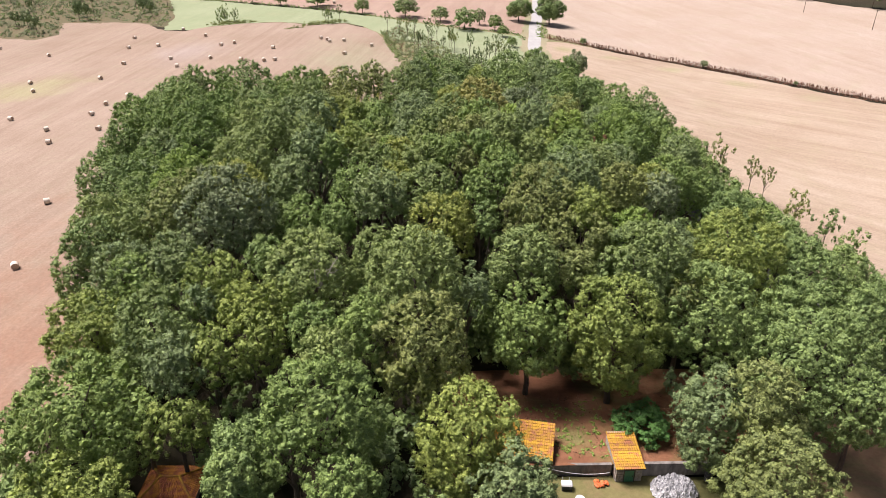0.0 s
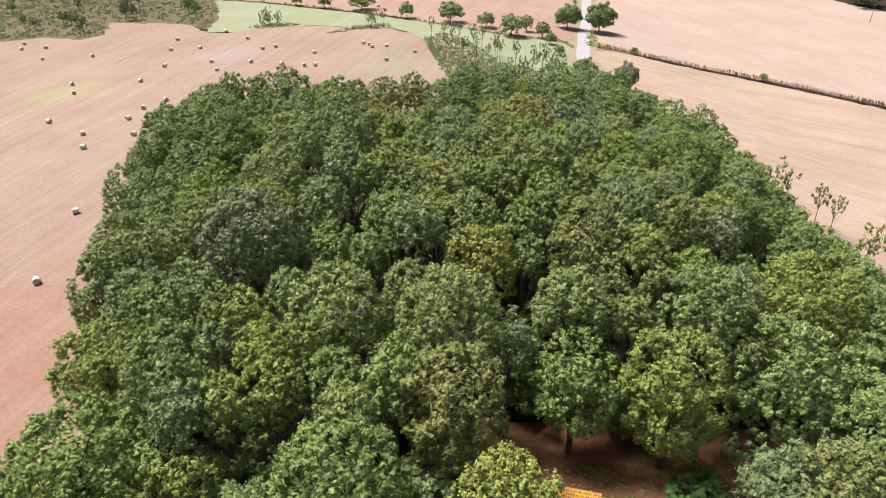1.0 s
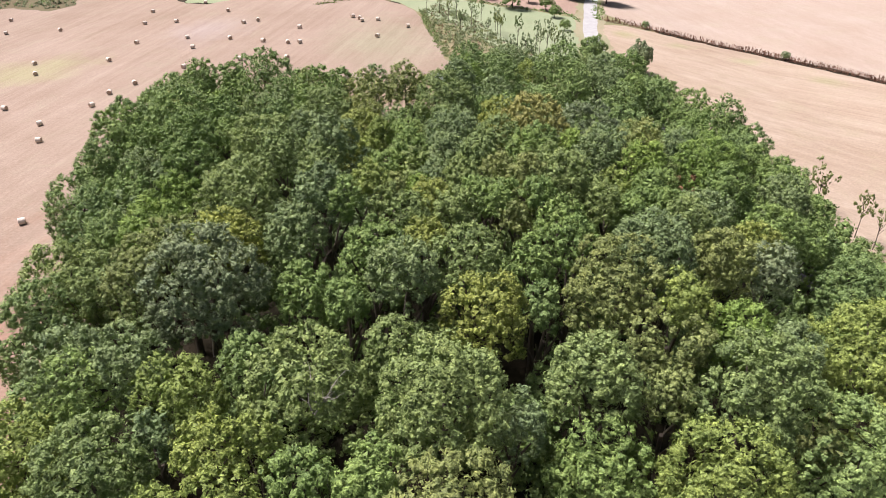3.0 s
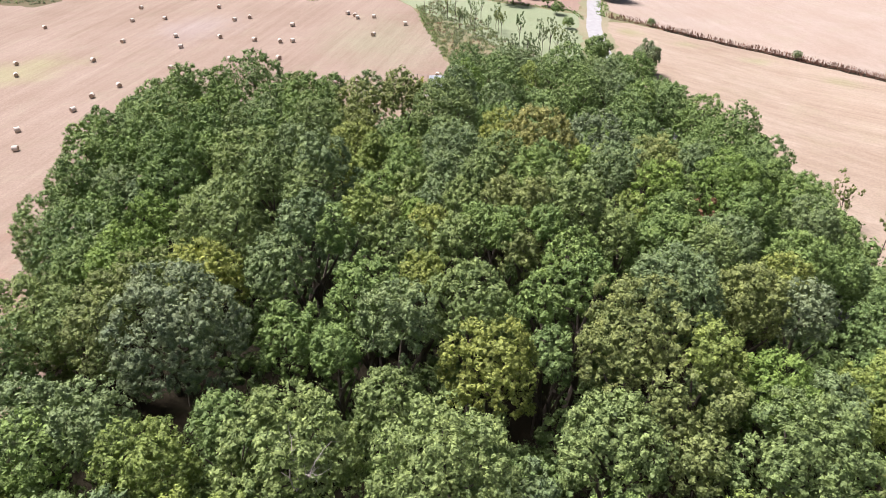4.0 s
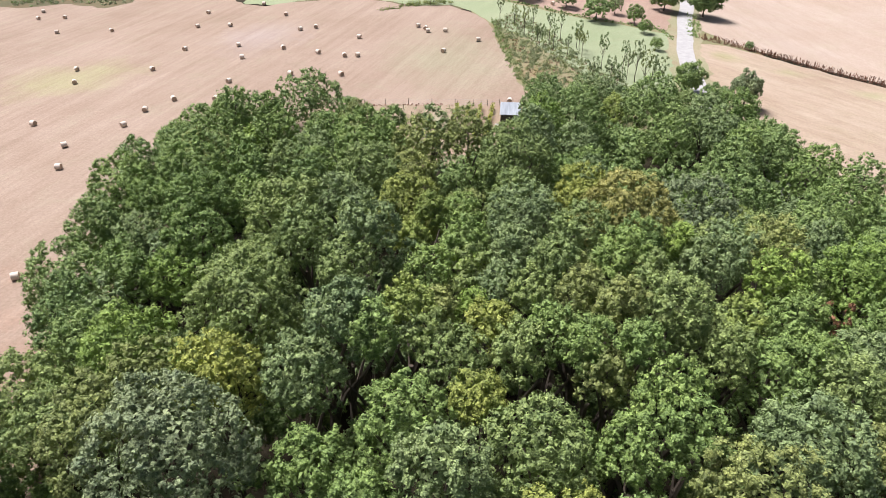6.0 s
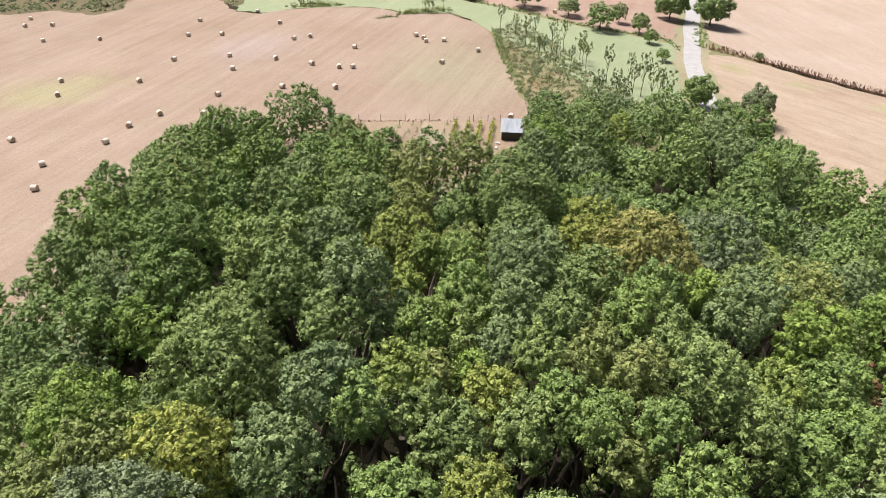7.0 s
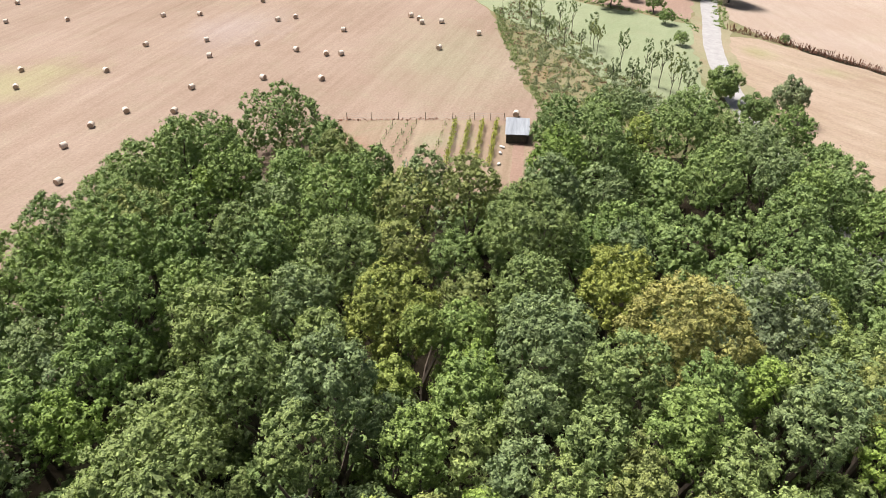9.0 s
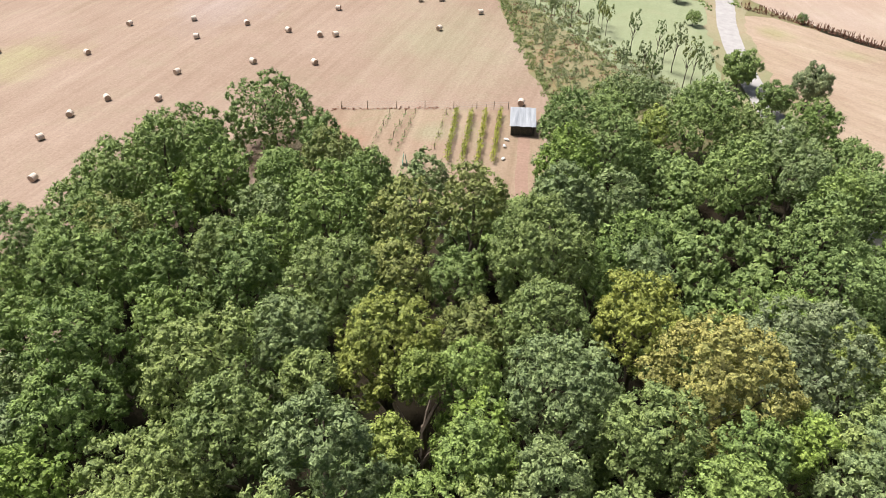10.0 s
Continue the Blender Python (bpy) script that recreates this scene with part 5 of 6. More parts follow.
bale(-71.6, 269.2, 97)
bale(-85.7, 258.2, 164)
bale(-96.2, 258.5, 51)
bale(-61.9, 99.6, 118)
bale(-83.7, 284.5, 5)
bale(-99.7, 275.9, 72)
bale(-125.4, 260.5, 139)
bale(-142.4, 258.5, 26)
bale(-149.7, 275.7, 93)
bale(-157.7, 273.4, 160)
bale(-161.3, 282.2, 47)
bale(-28.8, 326.4, 20)
bale(-25.2, 317.5, 110)
bale(11.7, 288.6, 60)
bale(-77.2, 358.3, 150)
bale(-64.7, 352.9, 30)


# ---- the yard ----
YARD_Z = 3.7
RISE = 1.5


def terrace_rise(x, y):
    return 0.02 + RISE * max(0.0, 1 - (y - 51.6) / 16.0) * min(1.0, max(0.0, (x - 4) / 6)) * min(1.0, max(0.0, (38.5 - x) / 5))


def terrace():
    """Sloping clearing above the retaining wall."""
    verts, faces = [], []
    xs, ys = [4 + 1.5 * k for k in range(24)], [51.6, 52.6, 54, 56, 58, 60, 62, 65, 69]
    rng = random.Random(4)
    for y in ys:
        for x in xs:
            verts.append((x + rng.uniform(-0.1, 0.1), y, ground_z(x, y) + terrace_rise(x, y) + rng.uniform(-0.04, 0.04)))
    w = len(xs)
    for j in range(len(ys) - 1):
        for i in range(w - 1):
            faces.append((j * w + i, j * w + i + 1, (j + 1) * w + i + 1, (j + 1) * w + i))
    return tagged(new("clearing", mesh_of("clearing", verts, faces, [CLEARING], True)), "sloping reddish earth clearing with sparse weeds", "ground", kind="structure")


terrace()
tagged(draped("yard", [(8, 51.6), (8, 36), (36, 36), (37, 50.9), (22, 51.3)], 0.05, YARD_GRASS, 3.0, 2.0, 0.2, 7), "worn grassy farmyard", "yard", kind="structure")
tagged(draped("grass_bank", [(38, 52), (44, 58), (54, 62), (57, 56), (57, 25), (34, 25), (36, 44)], 0.08, BANK, 4.0, 2.0, 0.5, 8), "dry grassy bank with bare earth", "ground", kind="structure")


def retaining_wall():
    root = tagged(empty("retaining_wall", (13, 52, YARD_Z - 0.1)), "stained grey concrete retaining wall", "wall", kind="structure")
    for x0, x1, y0, y1 in ((8.0, 14.2, 51.9, 51.9), (14.2, 20.4, 51.9, 51.6), (23.6, 28.4, 51.5, 51.3), (28.4, 33.0, 51.3, 51.2)):
        bm = bmesh.new()
        n = math.hypot(x1 - x0, y1 - y0)
        turn = math.degrees(math.atan2(y1 - y0, x1 - x0))
        box(bm, (n - 0.02, 0.28, RISE + 0.15), ((x0 + x1) / 2 - 13, (y0 + y1) / 2 - 52, (RISE + 0.15) / 2), (0, 0, turn), 0.03)
        part("wall_panel", bm, CONCRETE, root)
        bm = bmesh.new()
        box(bm, (n - 0.03, 0.36, 0.10), ((x0 + x1) / 2 - 13, (y0 + y1) / 2 - 52, RISE + 0.20), (0, 0, turn), 0.02)
        part("coping", bm, CONCRETE, root)
    return root


retaining_wall()


def tiled_slope(parent, width, depth, rise, courses, material, at, turn=0.0, overhang=0.0):
    """A roof slope of barrel tiles, course over course: x across, y up the slope."""
    cols = max(4, int(width / 0.23))
    for k in range(courses):
        f0, f1 = k / courses, (k + 1.18) / courses
        verts = []
        for f, lift in ((f0, 0.05), (min(f1, 1.0), 0.0)):
            for i in range(cols * 4 + 1):
                u = i / (cols * 4)
                wave = 0.045 * abs(math.sin(math.pi * u * cols))
                verts.append((u * width - width / 2, f * depth, f * rise + lift + wave))
        w = cols * 4 + 1
        faces = [(i, i + 1, w + i + 1, w + i) for i in range(w - 1)]
        lip = len(verts)
        verts += [(v[0], v[1] + 0.005, v[2] - 0.07) for v in verts[:w]]
        faces += [(lip + i, lip + i + 1, i + 1, i) for i in range(w - 1)]
        ob = new("tile_course", mesh_of("tile_course", verts, faces, [material]))
        ob.parent = parent
        ob.matrix_local = pose(*at, 0, 0, turn)


def stone_blocks(parent, width, height, y, z0, seed, gap=None):
    """Rough blocks laid in courses on a wall face; gap: x from, x to, height left free."""
    rng = random.Random(seed)
    z = 0.0
    while z < height - 0.1:
        h = rng.uniform(0.2, 0.3)
        h = min(h, height - z)
        x = -width / 2
        while x < width / 2 - 0.08:
            w = min(rng.uniform(0.25, 0.5), width / 2 - x)
            if not (gap and gap[0] < x + w / 2 < gap[1] and z + h / 2 < gap[2]):
                bm = bmesh.new()
                box(bm, (w - 0.03, 0.10 + rng.uniform(0, 0.03), h - 0.03), (x + w / 2, y, z0 + z + h / 2), (0, 0, rng.uniform(-2, 2)), 0.02)
                part("stone", bm, STONE, parent)
            x += w
        z += h


def tool_shed():
    root = tagged(empty("tool_shed", (22.0, 50.7, YARD_Z), -1.5), "small stone shed with a lichen-yellow tiled roof and green door", "shed")
    bm = bmesh.new()
    box(bm, (2.7, 0.25, 1.95), (0, 0.12, 0.97))
    for sx in (-1.28, 1.28):
        box(bm, (0.25, 4.2, 2.0), (sx, 2.3, 1.0))
    box(bm, (2.7, 0.25, 2.6), (0, 4.4, 1.3))
    part("wall", bm, STONE, root, "rough pale stone walls")
    stone_blocks(root, 2.7, 1.9, -0.02, 0.0, 5, (-0.62, 0.62, 1.65))
    bm = bmesh.new()
    box(bm, (0.95, 0.06, 1.5), (0.0, -0.09, 0.78), (0, 0, 0), 0.01)
    for k in range(4):
        box(bm, (0.02, 0.02, 1.46), (-0.36 + 0.24 * k, -0.13, 0.78))
    door = part("door", bm, GREEN_PAINT, root, "closed green painted door")
    bm = bmesh.new()
    box(bm, (0.08, 0.05, 0.14), (0.36, -0.155, 0.8), (0, 0, 0), 0.01)
    part("door_lock", bm, BLACK, door)
    bm = bmesh.new()
    for sx in (-0.54, 0.54):
        box(bm, (0.10, 0.10, 1.66), (sx, -0.10, 0.83))
    box(bm, (1.18, 0.10, 0.12), (0, -0.10, 1.66))
    part("door_frame", bm, DARK_TIMBER, root)
    bm = bmesh.new()
    box(bm, (3.0, 4.95, 0.06), (0, 2.1, 2.23), (math.degrees(math.atan2(0.55, 4.9)), 0, 0))
    part("roof_deck", bm, DARK_TIMBER, root)
    tiled_slope(root, 3.05, 4.9, 0.55, 15, TILE_YELLOW, (0, -0.38, 2.02))


tool_shed()


def barn(name, at, turn, width, depth, eave, rise, material, label):
    root = tagged(empty(name, at, turn), label, "shed")
    bm = bmesh.new()
    box(bm, (width - 0.4, 0.25, eave), (0, 0.25, eave / 2))
    box(bm, (width - 0.4, 0.25, eave + rise * 0.9), (0, depth - 0.3, (eave + rise * 0.9) / 2))
    for sx in (-width / 2 + 0.3, width / 2 - 0.3):
        box(bm, (0.25, depth - 0.3, eave), (sx, depth / 2, eave / 2))
    part("wall", bm, STONE, root)
    bm = bmesh.new()
    box(bm, (width, depth, 0.06), (0, depth / 2, eave + rise / 2 - 0.02), (math.degrees(math.atan2(rise, depth)), 0, 0))
    part("roof_deck", bm, DARK_TIMBER, root)
    tiled_slope(root, width, depth, rise, int(depth / 0.33), material, (0, 0, eave + 0.02))
    return root


barn("barn", (10.0, 52.6, YARD_Z), -14.0, 8.6, 4.6, 2.3, 1.0, TILE_YELLOW, "low stone barn with an orange lichened tiled roof")


def hip_hut():
    root = tagged(empty("hut", (-24.0, 48.4, ground_z(-24, 48)), -4.0), "old hut with a hipped reddish orange tiled roof", "shed")
    bm = bmesh.new()
    box(bm, (4.6, 4.2, 1.75), (0, 2.4, 0.875))
    part("wall", bm, STONE, root)
    w, d, e, top, r = 2.8, 4.8, 1.75, 2.9, 0.9
    corners = [Vector((-w, 0, e)), Vector((w, 0, e)), Vector((w, d, e)), Vector((-w, d, e))]
    ridge = [Vector((-r, d / 2, top)), Vector((r, d / 2, top))]
    for quad in ((corners[0], corners[1], ridge[1], ridge[0]), (corners[1], corners[2], ridge[1], ridge[1]), (corners[2], corners[3], ridge[0], ridge[1]), (corners[3], corners[0], ridge[0], ridge[0])):
        a, b, c, dd = quad
        normal = (b - a).cross(dd - a).normalized()
        for k in range(9):
            f0, f1 = k / 9, min(1.0, (k + 1.15) / 9)
            p0, p1 = a.lerp(dd, f0), b.lerp(c, f0)
            q0, q1 = a.lerp(dd, f1), b.lerp(c, f1)
            n = max(4, int((p1 - p0).length / 0.24)) * 4
            verts = [p0.lerp(p1, i / n) + normal * (0.05 + 0.045 * abs(math.sin(math.pi * i / 4))) for i in range(n + 1)]
            verts += [q0.lerp(q1, i / n) + normal * 0.04 * abs(math.sin(math.pi * i / 4)) for i in range(n + 1)]
            ob = new("tile_course", mesh_of("tile_course", verts, [(i, i + 1, n + 2 + i, n + 1 + i) for i in range(n)], [TILE_RED]))
            ob.parent = root
    bm = bmesh.new()
    for a, b in ((corners[0], ridge[0]), (corners[1], ridge[1]), (corners[2], ridge[1]), (corners[3], ridge[0]), (ridge[0], ridge[1])):
        rod(bm, a + Vector((0, 0, 0.05)), b + Vector((0, 0, 0.05)), 0.12, 0.12, 8)
    part("ridge_tiles", bm, TILE_YELLOW, root, "lichen-yellow ridge tiles")


hip_hut()


def film_heap():
    """A heap of crumpled white plastic film."""
    n = 64
    verts, faces = [], []
    for j in range(n + 1):
        for k in range(n + 1):
            x, y = (k / n - 0.5) * 5.0, (j / n - 0.5) * 4.0
            edge = max(0.0, 1 - (x / 2.4) ** 2 - (y / 1.9) ** 2 + 0.25 * noise.noise(Vector((x, y, 3))))
            crumple = 0.75 * abs(noise.noise(Vector((x * 1.5, y * 1.5, 0)))) + 0.65 * abs(noise.noise(Vector((x * 3.3, y * 3.3, 5)))) + 0.32 * abs(noise.noise(Vector((x * 8, y * 8, 9))))
            verts.append((x + 0.12 * noise.noise(Vector((x * 5, y * 5, 1))), y + 0.12 * noise.noise(Vector((x * 5, y * 5, 2))), min(1.0, edge * 3) * (0.15 + 0.5 * edge + crumple) - 0.03))
    faces = [(j * (n + 1) + k, j * (n + 1) + k + 1, (j + 1) * (n + 1) + k + 1, (j + 1) * (n + 1) + k) for j in range(n) for k in range(n)
             if max(verts[q][2] for q in (j * (n + 1) + k, j * (n + 1) + k + 1, (j + 1) * (n + 1) + k + 1, (j + 1) * (n + 1) + k)) > -0.02]
    me = mesh_of("crumpled_plastic_film", verts, faces, [PLASTIC_FILM])
    ob = new("crumpled_plastic_film", me)
    ob.matrix_world = pose(26.3, 49.2, YARD_Z + 0.05, 0, 0, 0)
    return tagged(ob, "heap of crumpled white plastic film and bags", "plastic heap")


film_heap()


def yard_cart():
    root = tagged(empty("hand_cart", (15.4, 49.9, YARD_Z + 0.05), -8), "dark hand cart loaded with a white cushion", "cart")
    bm = bmesh.new()
    box(bm, (1.0, 0.75, 0.35), (0, 0, 0.5), (0, 0, 0), 0.03)
    part("tray", bm, BLACK, root)
    bm = bmesh.new()
    box(bm, (1.15, 0.8, 0.3), (0, 0.05, 0.83), (4, 3, 5), 0.1)
    part("cushion", bm, WHITE_PAINT, root, "white cushion")
    for sx in (-0.45, 0.45):
        bm = bmesh.new()
        rod(bm, (sx - 0.05, -0.2, 0.2), (sx + 0.05, -0.2, 0.2), 0.2, 0.2, 14)
        part("wheel", bm, BLACK, root)
    bm = bmesh.new()
    for sx in (-0.35, 0.35):
        rod(bm, (sx, 0.3, 0.4), (sx, 1.0, 0.75), 0.025)
    part("handle", bm, CABLE_GREY, root)


yard_cart()


def tank():
    root = tagged(empty("water_tank", (16.2, 47.6, YARD_Z + 0.05), 5), "white plastic water tank standing on the grass", "tank")
    bm = bmesh.new()
    bmesh.ops.create_cone(bm, cap_ends=True, segments=28, radius1=0.52, radius2=0.52, depth=1.3, matrix=pose(0, 0, 0.65))
    bmesh.ops.bevel(bm, geom=[e for e in bm.edges if e.calc_face_angle(0) > 0.9], offset=0.08, segments=2, affect="EDGES")
    part("body", bm, WHITE_PAINT, root)
    bm = bmesh.new()
    bmesh.ops.create_cone(bm, cap_ends=True, segments=16, radius1=0.16, radius2=0.15, depth=0.1, matrix=pose(0.1, 0, 1.34))
    part("lid", bm, WHITE_PAINT, root)


tank()


def barrel():
    root = tagged(empty("barrel", (30.2, 50.2, YARD_Z + 0.05)), "dark open barrel against the wall", "barrel")
    bm = bmesh.new()
    for z0, z1, r0, r1 in ((0, 0.3, 0.36, 0.40), (0.3, 0.6, 0.40, 0.40), (0.6, 0.95, 0.40, 0.36)):
        bmesh.ops.create_cone(bm, cap_ends=True, segments=20, radius1=r0, radius2=r1, depth=z1 - z0, matrix=pose(0, 0, (z0 + z1) / 2))
    part("body", bm, BLACK, root)
    bm = bmesh.new()
    for z in (0.3, 0.6):
        bmesh.ops.create_cone(bm, cap_ends=False, segments=20, radius1=0.415, radius2=0.415, depth=0.05, matrix=pose(0, 0, z))
    part("hoop", bm, CABLE_GREY, root)


barrel()


def sacks():
    rng = random.Random(12)
    for k in range(7):
        bm = bmesh.new()
        g = bmesh.ops.create_icosphere(bm, subdivisions=2, radius=0.3)
        for v in g["verts"]:
            v.co += v.normal * noise.noise(v.co * 4 + Vector((k, 0, 0))) * 0.16
            v.co.z *= 0.6
        me = bpy.data.meshes.new("sack")
        bm.to_mesh(me)
        bm.free()
        me.materials.append(ORANGE)
        ob = new("sack", me)
        ob.matrix_world = pose(19.3 + rng.uniform(-0.7, 0.8), 50.2 + rng.uniform(-0.45, 0.5), YARD_Z + 0.2 + rng.uniform(0, 0.12), 0, 0, rng.uniform(0, 180))
        tagged(ob, "orange net sack lying by the shed", "sack", "sacks by the shed")


sacks()


def red_crate():
    root = tagged(empty("crate", (31.6, 47.4, YARD_Z + 0.05), 25), "red open crate on the ground", "crate")
    for size, at in (((0.9, 0.05, 0.35), (0, -0.3, 0.18)), ((0.9, 0.05, 0.35), (0, 0.3, 0.18)), ((0.05, 0.55, 0.35), (-0.43, 0, 0.18)), ((0.05, 0.55, 0.35), (0.43, 0, 0.18)), ((0.85, 0.55, 0.04), (0, 0, 0.03))):
        bm = bmesh.new()
        box(bm, size, at, (0, 0, 0), 0.01)
        part("side" if size[2] > 0.1 else "bottom", bm, RED_PAINT, root)


red_crate()


def line_of(name, points, radius, material, label, category):
    cu = bpy.data.curves.new(name, "CURVE")
    cu.dimensions, cu.bevel_depth, cu.bevel_resolution = "3D", radius, 1
    sp = cu.splines.new("POLY")
    sp.points.add(len(points) - 1)
    for p, q in zip(sp.points, points):
        p.co = (*q, 1)
    cu.materials.append(material)
    return tagged(new(name, cu), label, category)


line_of("hose", [(13.6 + 0.65 * k, 51.5 - 0.05 * k, YARD_Z + 1.75 - 0.9 * math.sin(math.pi * (k + 1) / 14) - 0.02 * k) for k in range(11)], 0.035, WHITE_PAINT, "pale hose strung along the retaining wall", "hose")
bushes("clearing_weeds", scatter([(13, 52.6), (12, 61), (22, 63), (21, 52.6)], 130, 61, (0.2, 0.6), (0.15, 0.4)), "L", "bright green weeds on the clearing", "weeds", 62, 50, 0.12, terrace_rise)
bushes("clearing_litter", scatter([(9, 52.6), (9, 64), (34, 64), (33, 52.6)], 320, 63, (0.2, 0.6), (0.06, 0.16)), "r", "dry reddish bracken and leaf litter on the clearing", "leaf litter", 64, 36, 0.10, terrace_rise)

# ---- the kitchen garden ----
tagged(draped("garden_plot", [(-41, 190), (-32, 192.6), (-2, 195.4), (3.2, 195.8), (4, 180), (3, 166), (-12, 163), (-34, 164), (-42, 172)], 0.10, GARDEN_SOIL, 3.0, 2.0, 0.15, 9), "pale dug garden soil with faint rows", "garden", kind="structure")
tagged(ribbon("garden_path", [(0.4, 187), (0.2, 180), (0.0, 172), (0.3, 164)], 1.9, 0.14, PATH_SOIL, 0.12), "bare earth garden path", "path", kind="structure")


def vine_row(a, b, tone, high, thick, seed, label, dense=34):
    """A row of plants on posts and wires."""
    root = tagged(empty("vine_row", (a[0], a[1], ground_z(*a) + 0.08)), label, "vine row", "rows of the garden")
    rng = np.random.default_rng(seed)
    way = np.array((b[0] - a[0], b[1] - a[1]))
    n = int(np.hypot(*way) * dense)
    f = rng.uniform(0, 1, n)
    gap = 0.5 + 0.5 * np.sin(f * 23 + seed) + rng.uniform(0, 1, n)
    f = f[gap > 0.45]
    n = len(f)
    p = np.stack([way[0] * f + rng.normal(0, thick, n), way[1] * f + rng.normal(0, thick, n), high * rng.uniform(0.1, 1.0, n) ** 0.7], 1)
    ob = new("vine", cards_mesh("vine", leaf_cards(p, unit(rng.normal(size=(n, 3)) + np.array((0, 0, 0.8))), 0.26, 0.2, rng), LEAVES[tone]))
    ob.parent = root
    k = 0
    while k * 4.0 <= np.hypot(*way):
        g = k * 4.0 / np.hypot(*way)
        bm = bmesh.new()
        rod(bm, (way[0] * g, way[1] * g, -0.1), (way[0] * g, way[1] * g, high + 0.35), 0.05, 0.045, 6)
        part("post", bm, POST_WOOD, root)
        k += 1
    return root


for k, (a, b) in enumerate((((-11.3, 192.8), (-11.5, 175.8)), ((-8.7, 193.1), (-9.2, 176.1)), ((-6.3, 193.4), (-6.8, 176.3)), ((-3.8, 193.7), (-4.5, 176.6)))):
    vine_row(a, b, "v", 1.5, 0.22, 90 + k, "row of yellow-green grapevines on posts", 60)
for k, (a, b) in enumerate((((-18.4, 192.0), (-19.7, 177.8)), ((-20.0, 191.4), (-21.2, 180.4)), ((-13.0, 192.2), (-14.0, 178.4)), ((-22.7, 191.1), (-24.0, 179.2)))):
    vine_row(a, b, "b" if k != 2 else "o", 0.8, 0.25, 100 + k, "sparse row of low grey-green garden plants", 9)


def garden_shed():
    x0, x1, y0, y1, z = -2.14, 2.13, 186.03, 192.22, 5.35
    w, d = x1 - x0, y1 - y0
    root = tagged(empty("garden_shed", ((x0 + x1) / 2, y0, ground_z(x0, y0) + 0.1)), "dark timber garden shed with a grey corrugated metal roof", "shed")
    for sx in (-1, 1):
        bm = bmesh.new()
        box(bm, (0.08, d - 0.5, 1.75), (sx * (w / 2 - 0.25), d / 2, 0.87))
        part("side_wall", bm, DARK_TIMBER, root)
    bm = bmesh.new()
    for k in range(int((w - 0.5) / 0.2)):
        box(bm, (0.185, 0.04, 1.75), (-(w - 0.5) / 2 + 0.1 + 0.2 * k, 0.35, 0.87))
    part("front_wall", bm, DARK_TIMBER, root, "dark green-black boarded front")
    bm = bmesh.new()
    box(bm, (w - 0.5, 0.08, 2.1), (0, d - 0.3, 1.05))
    part("back_wall", bm, DARK_TIMBER, root)
    sheets = 5
    for k in range(sheets):
        n = 24
        verts = []
        for y, zz in ((0.0, 1.80), (d, 2.2)):
            for i in range(n + 1):
                u = i / n
                verts.append((-w / 2 + (k + u) * w / sheets + (0.03 if i == n else 0), y + 0.04 * (k % 2), zz + 0.02 * math.sin(u * 2 * math.pi * 6) + 0.012 * (k % 2)))
        ob = new("roof_sheet", mesh_of("roof_sheet", verts, [(i, i + 1, n + 2 + i, n + 1 + i) for i in range(n)], [TIN], True))
        ob.parent = root
    for k in range(3):
        bm = bmesh.new()
        box(bm, (w - 0.2, 0.08, 0.08), (0, 0.5 + k * (d - 1) / 2, 1.73 + 0.38 * (0.5 + k * (d - 1) / 2) / d))
        part("rafter", bm, DARK_TIMBER, root)


garden_shed()


def net_frame(x, y, turn):
    root = tagged(empty("net_frame", (x, y, ground_z(x, y) + 0.1), turn), "tall frame of stakes wrapped in green netting", "garden frame", "net frames")
    for sx, sy in ((-0.35, -0.5), (0.35, -0.5), (-0.35, 0.5), (0.35, 0.5)):
        bm = bmesh.new()
        rod(bm, (sx, sy, -0.1), (sx * 0.25, sy, 1.9), 0.025)
        part("stake", bm, POST_WOOD, root)
    bm = bmesh.new()
    for s in (-1, 1):
        vs = [bm.verts.new(p) for p in ((s * 0.36, -0.55, 0.1), (s * 0.36, 0.55, 0.1), (s * 0.1, 0.55, 1.75), (s * 0.1, -0.55, 1.75))]
        bm.faces.new(vs)
    bmesh.ops.solidify(bm, geom=bm.faces[:], thickness=0.02)
    part("netting", bm, GREEN_NET, root, "green netting")


net_frame(-17.9, 175.1, 10)
net_frame(-15.6, 175.3, 5)


def garden_fence():
    pts = [(-31.5, 192.8), (-27, 193.3), (-22, 193.8), (-17, 194.3), (-12, 194.8), (-8, 195.2), (-5, 195.5), (-2.5, 195.8)]
    root = tagged(empty("fence", (pts[0][0], pts[0][1], 0)), "thin wire fence on wooden posts", "fence")
    for (x, y), nxt in zip(pts, pts[1:] + [None]):
        z = ground_z(x, y)
        bm = bmesh.new()
        rod(bm, (x - pts[0][0], y - pts[0][1], z - 0.1), (x - pts[0][0] + 0.04, y - pts[0][1], z + 1.55), 0.06, 0.05, 6)
        part("post", bm, POST_WOOD, root)
        if nxt:
            bm = bmesh.new()
            for h in (0.5, 0.95, 1.35):
                rod(bm, (x - pts[0][0], y - pts[0][1], z + h), (nxt[0] - pts[0][0], nxt[1] - pts[0][1], ground_z(*nxt) + h), 0.012, 0.012, 4)
            part("wire", bm, CABLE_GREY, root)
    return root


garden_fence()
bushes("fence_grass", along([(-36, 191.5), (-31.5, 192.6), (-13, 194.5)], 0.22, 0.4, 65, (0.25, 0.6), (0.3, 0.8)), "w", "dry brown grass along the garden fence", "grass", 66, 18, 0.14)


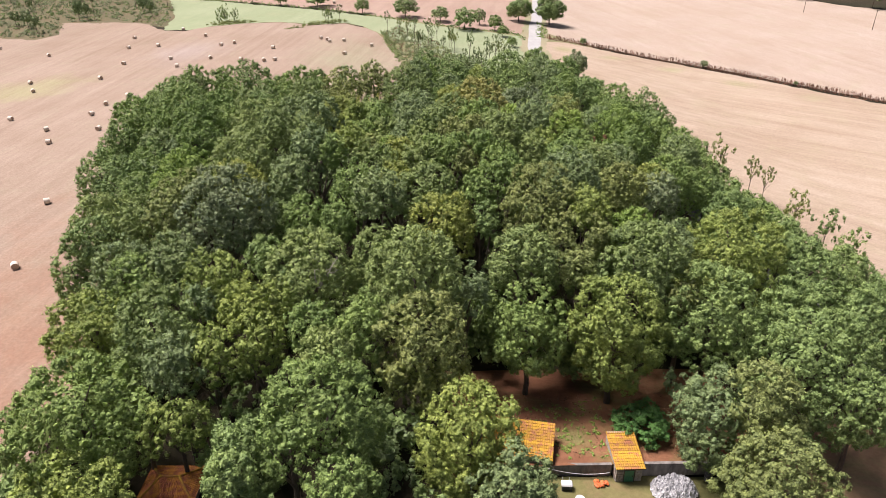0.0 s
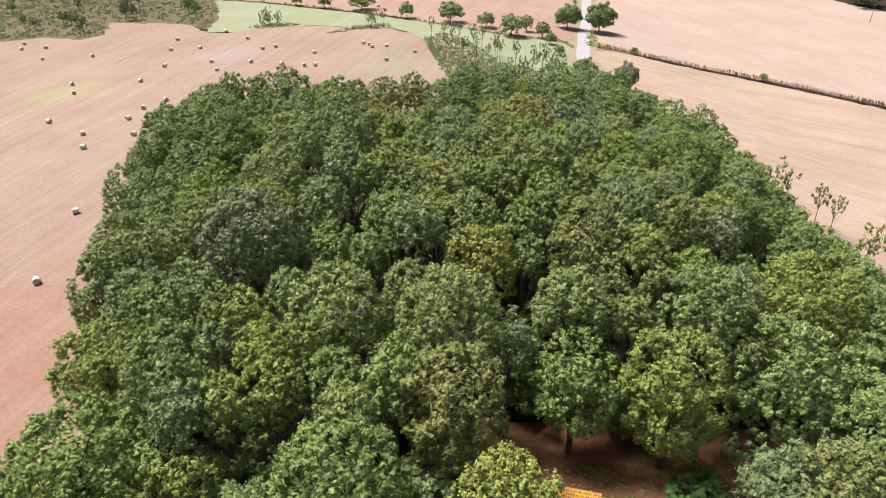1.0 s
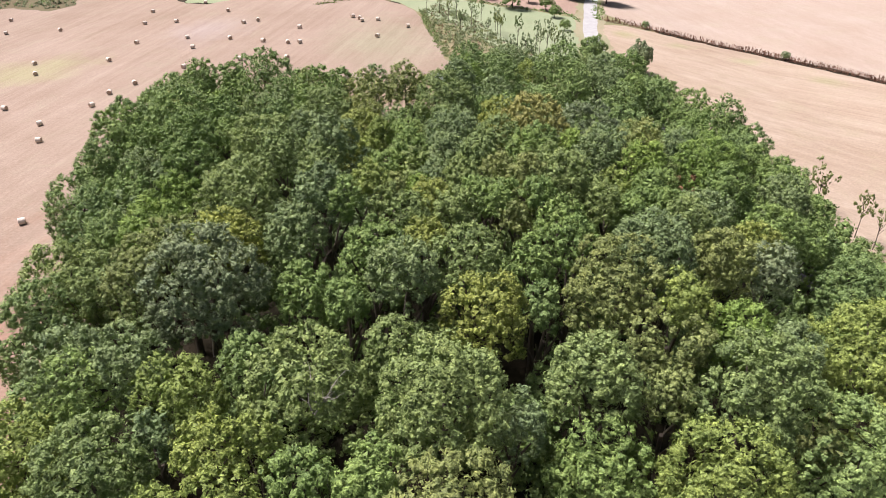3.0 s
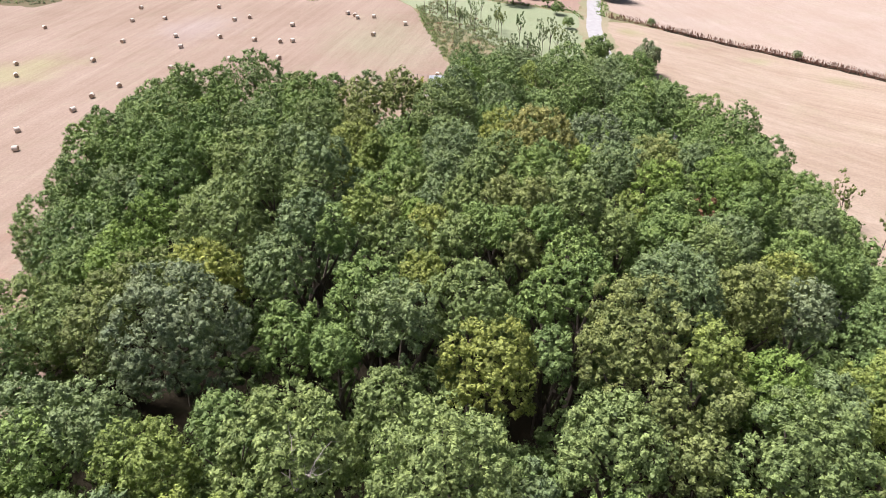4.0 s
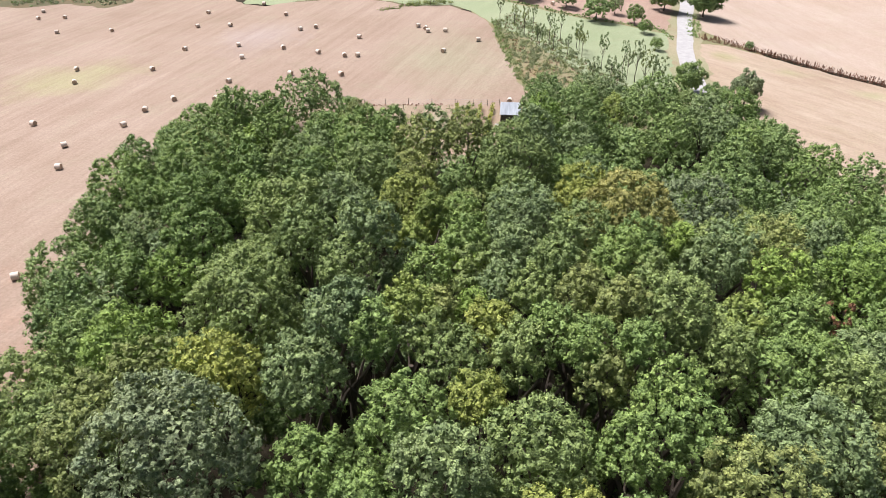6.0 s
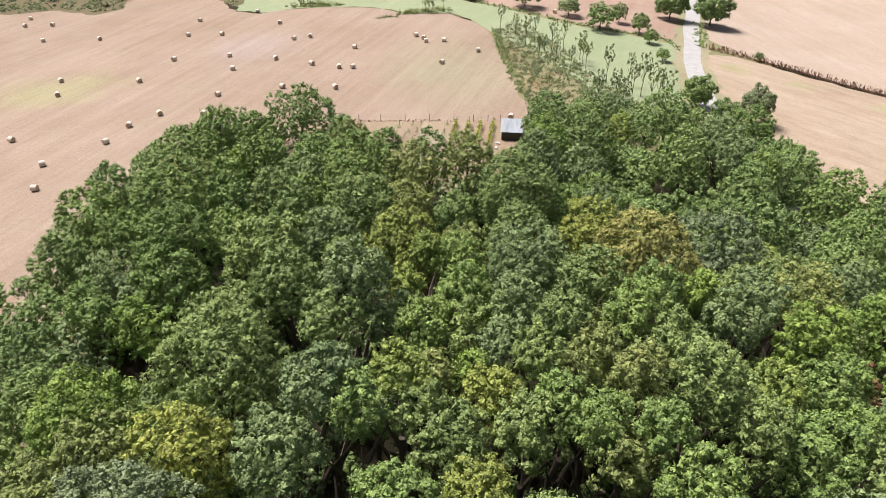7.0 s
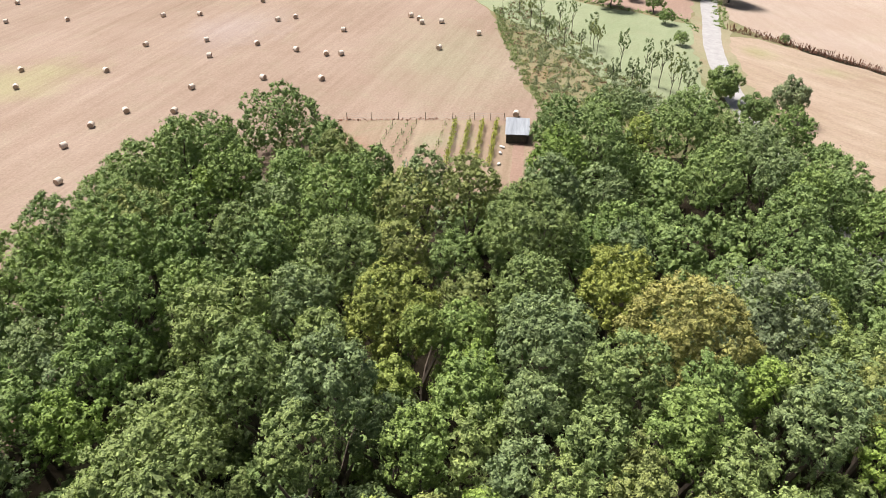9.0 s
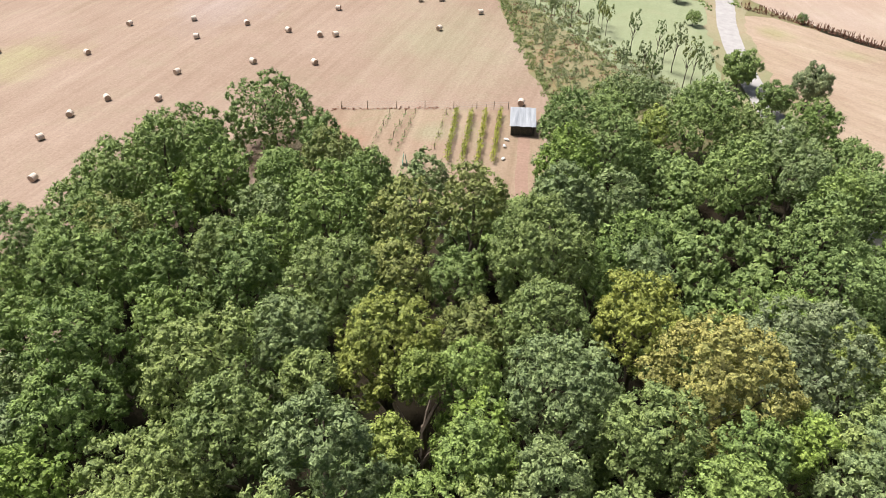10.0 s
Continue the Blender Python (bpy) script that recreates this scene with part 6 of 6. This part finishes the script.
def feed_bag(x, y, turn):
    bm = bmesh.new()
    g = bmesh.ops.create_icosphere(bm, subdivisions=2, radius=0.26)
    for v in g["verts"]:
        v.co += v.normal * noise.noise(v.co * 5 + Vector((x, y, 0))) * 0.14
        v.co.y *= 1.6
        v.co.z *= 0.7
    me = bpy.data.meshes.new("bag")
    bm.to_mesh(me)
    bm.free()
    me.materials.append(WHITE_PAINT)
    ob = new("bag", me)
    ob.matrix_world = pose(x, y, ground_z(x, y) + 0.32, 0, 0, turn)
    tagged(ob, "white plastic bag lying beside the garden path", "bag", "bags by the path")


feed_bag(-2.8, 182.2, 20)
feed_bag(-2.9, 178.2, -30)
feed_bag(-2.5, 184.4, 60)

# ---- poles on the far field ----


def pole(x, y, high):
    root = tagged(empty("utility_pole", (x, y, ground_z(x, y))), "slim wooden utility pole on the field", "utility pole", "poles")
    bm = bmesh.new()
    rod(bm, (0, 0, -0.3), (0, 0, high), 0.15, 0.10, 8)
    part("shaft", bm, POST_WOOD, root)
    bm = bmesh.new()
    box(bm, (1.4, 0.1, 0.1), (0, 0, high - 0.4))
    part("crossarm", bm, POST_WOOD, root)


pole(183.2, 321.3, 7.5)
pole(191.3, 281.9, 8.0)


def dead_branches():
    """Bare grey limbs standing out of a crown."""
    root = tagged(empty("dead_branches", (-9.6, 67.2, 18.5)), "bare pale dead branches above a tree crown", "branches")
    rng = random.Random(17)
    for k in range(6):
        bm = bmesh.new()
        at, way = Vector((rng.uniform(-0.5, 0.5), rng.uniform(-0.5, 0.5), 0)), Vector((rng.uniform(-0.7, 0.7), rng.uniform(-0.7, 0.7), 1.2))
        r = 0.09
        for _ in range(5):
            nxt = at + way * 0.75
            rod(bm, at, nxt, r, r * 0.7, 5)
            side = way.cross(Vector((rng.uniform(-1, 1), rng.uniform(-1, 1), 0.3))).normalized()
            rod(bm, nxt, nxt + (way * 0.4 + side * 0.7), r * 0.5, r * 0.15, 4)
            at, r = nxt, r * 0.7
            way = way + Vector((rng.uniform(-0.4, 0.4), rng.uniform(-0.4, 0.4), rng.uniform(-0.3, 0)))
        part("limb", bm, DEADWOOD, root)


dead_branches()
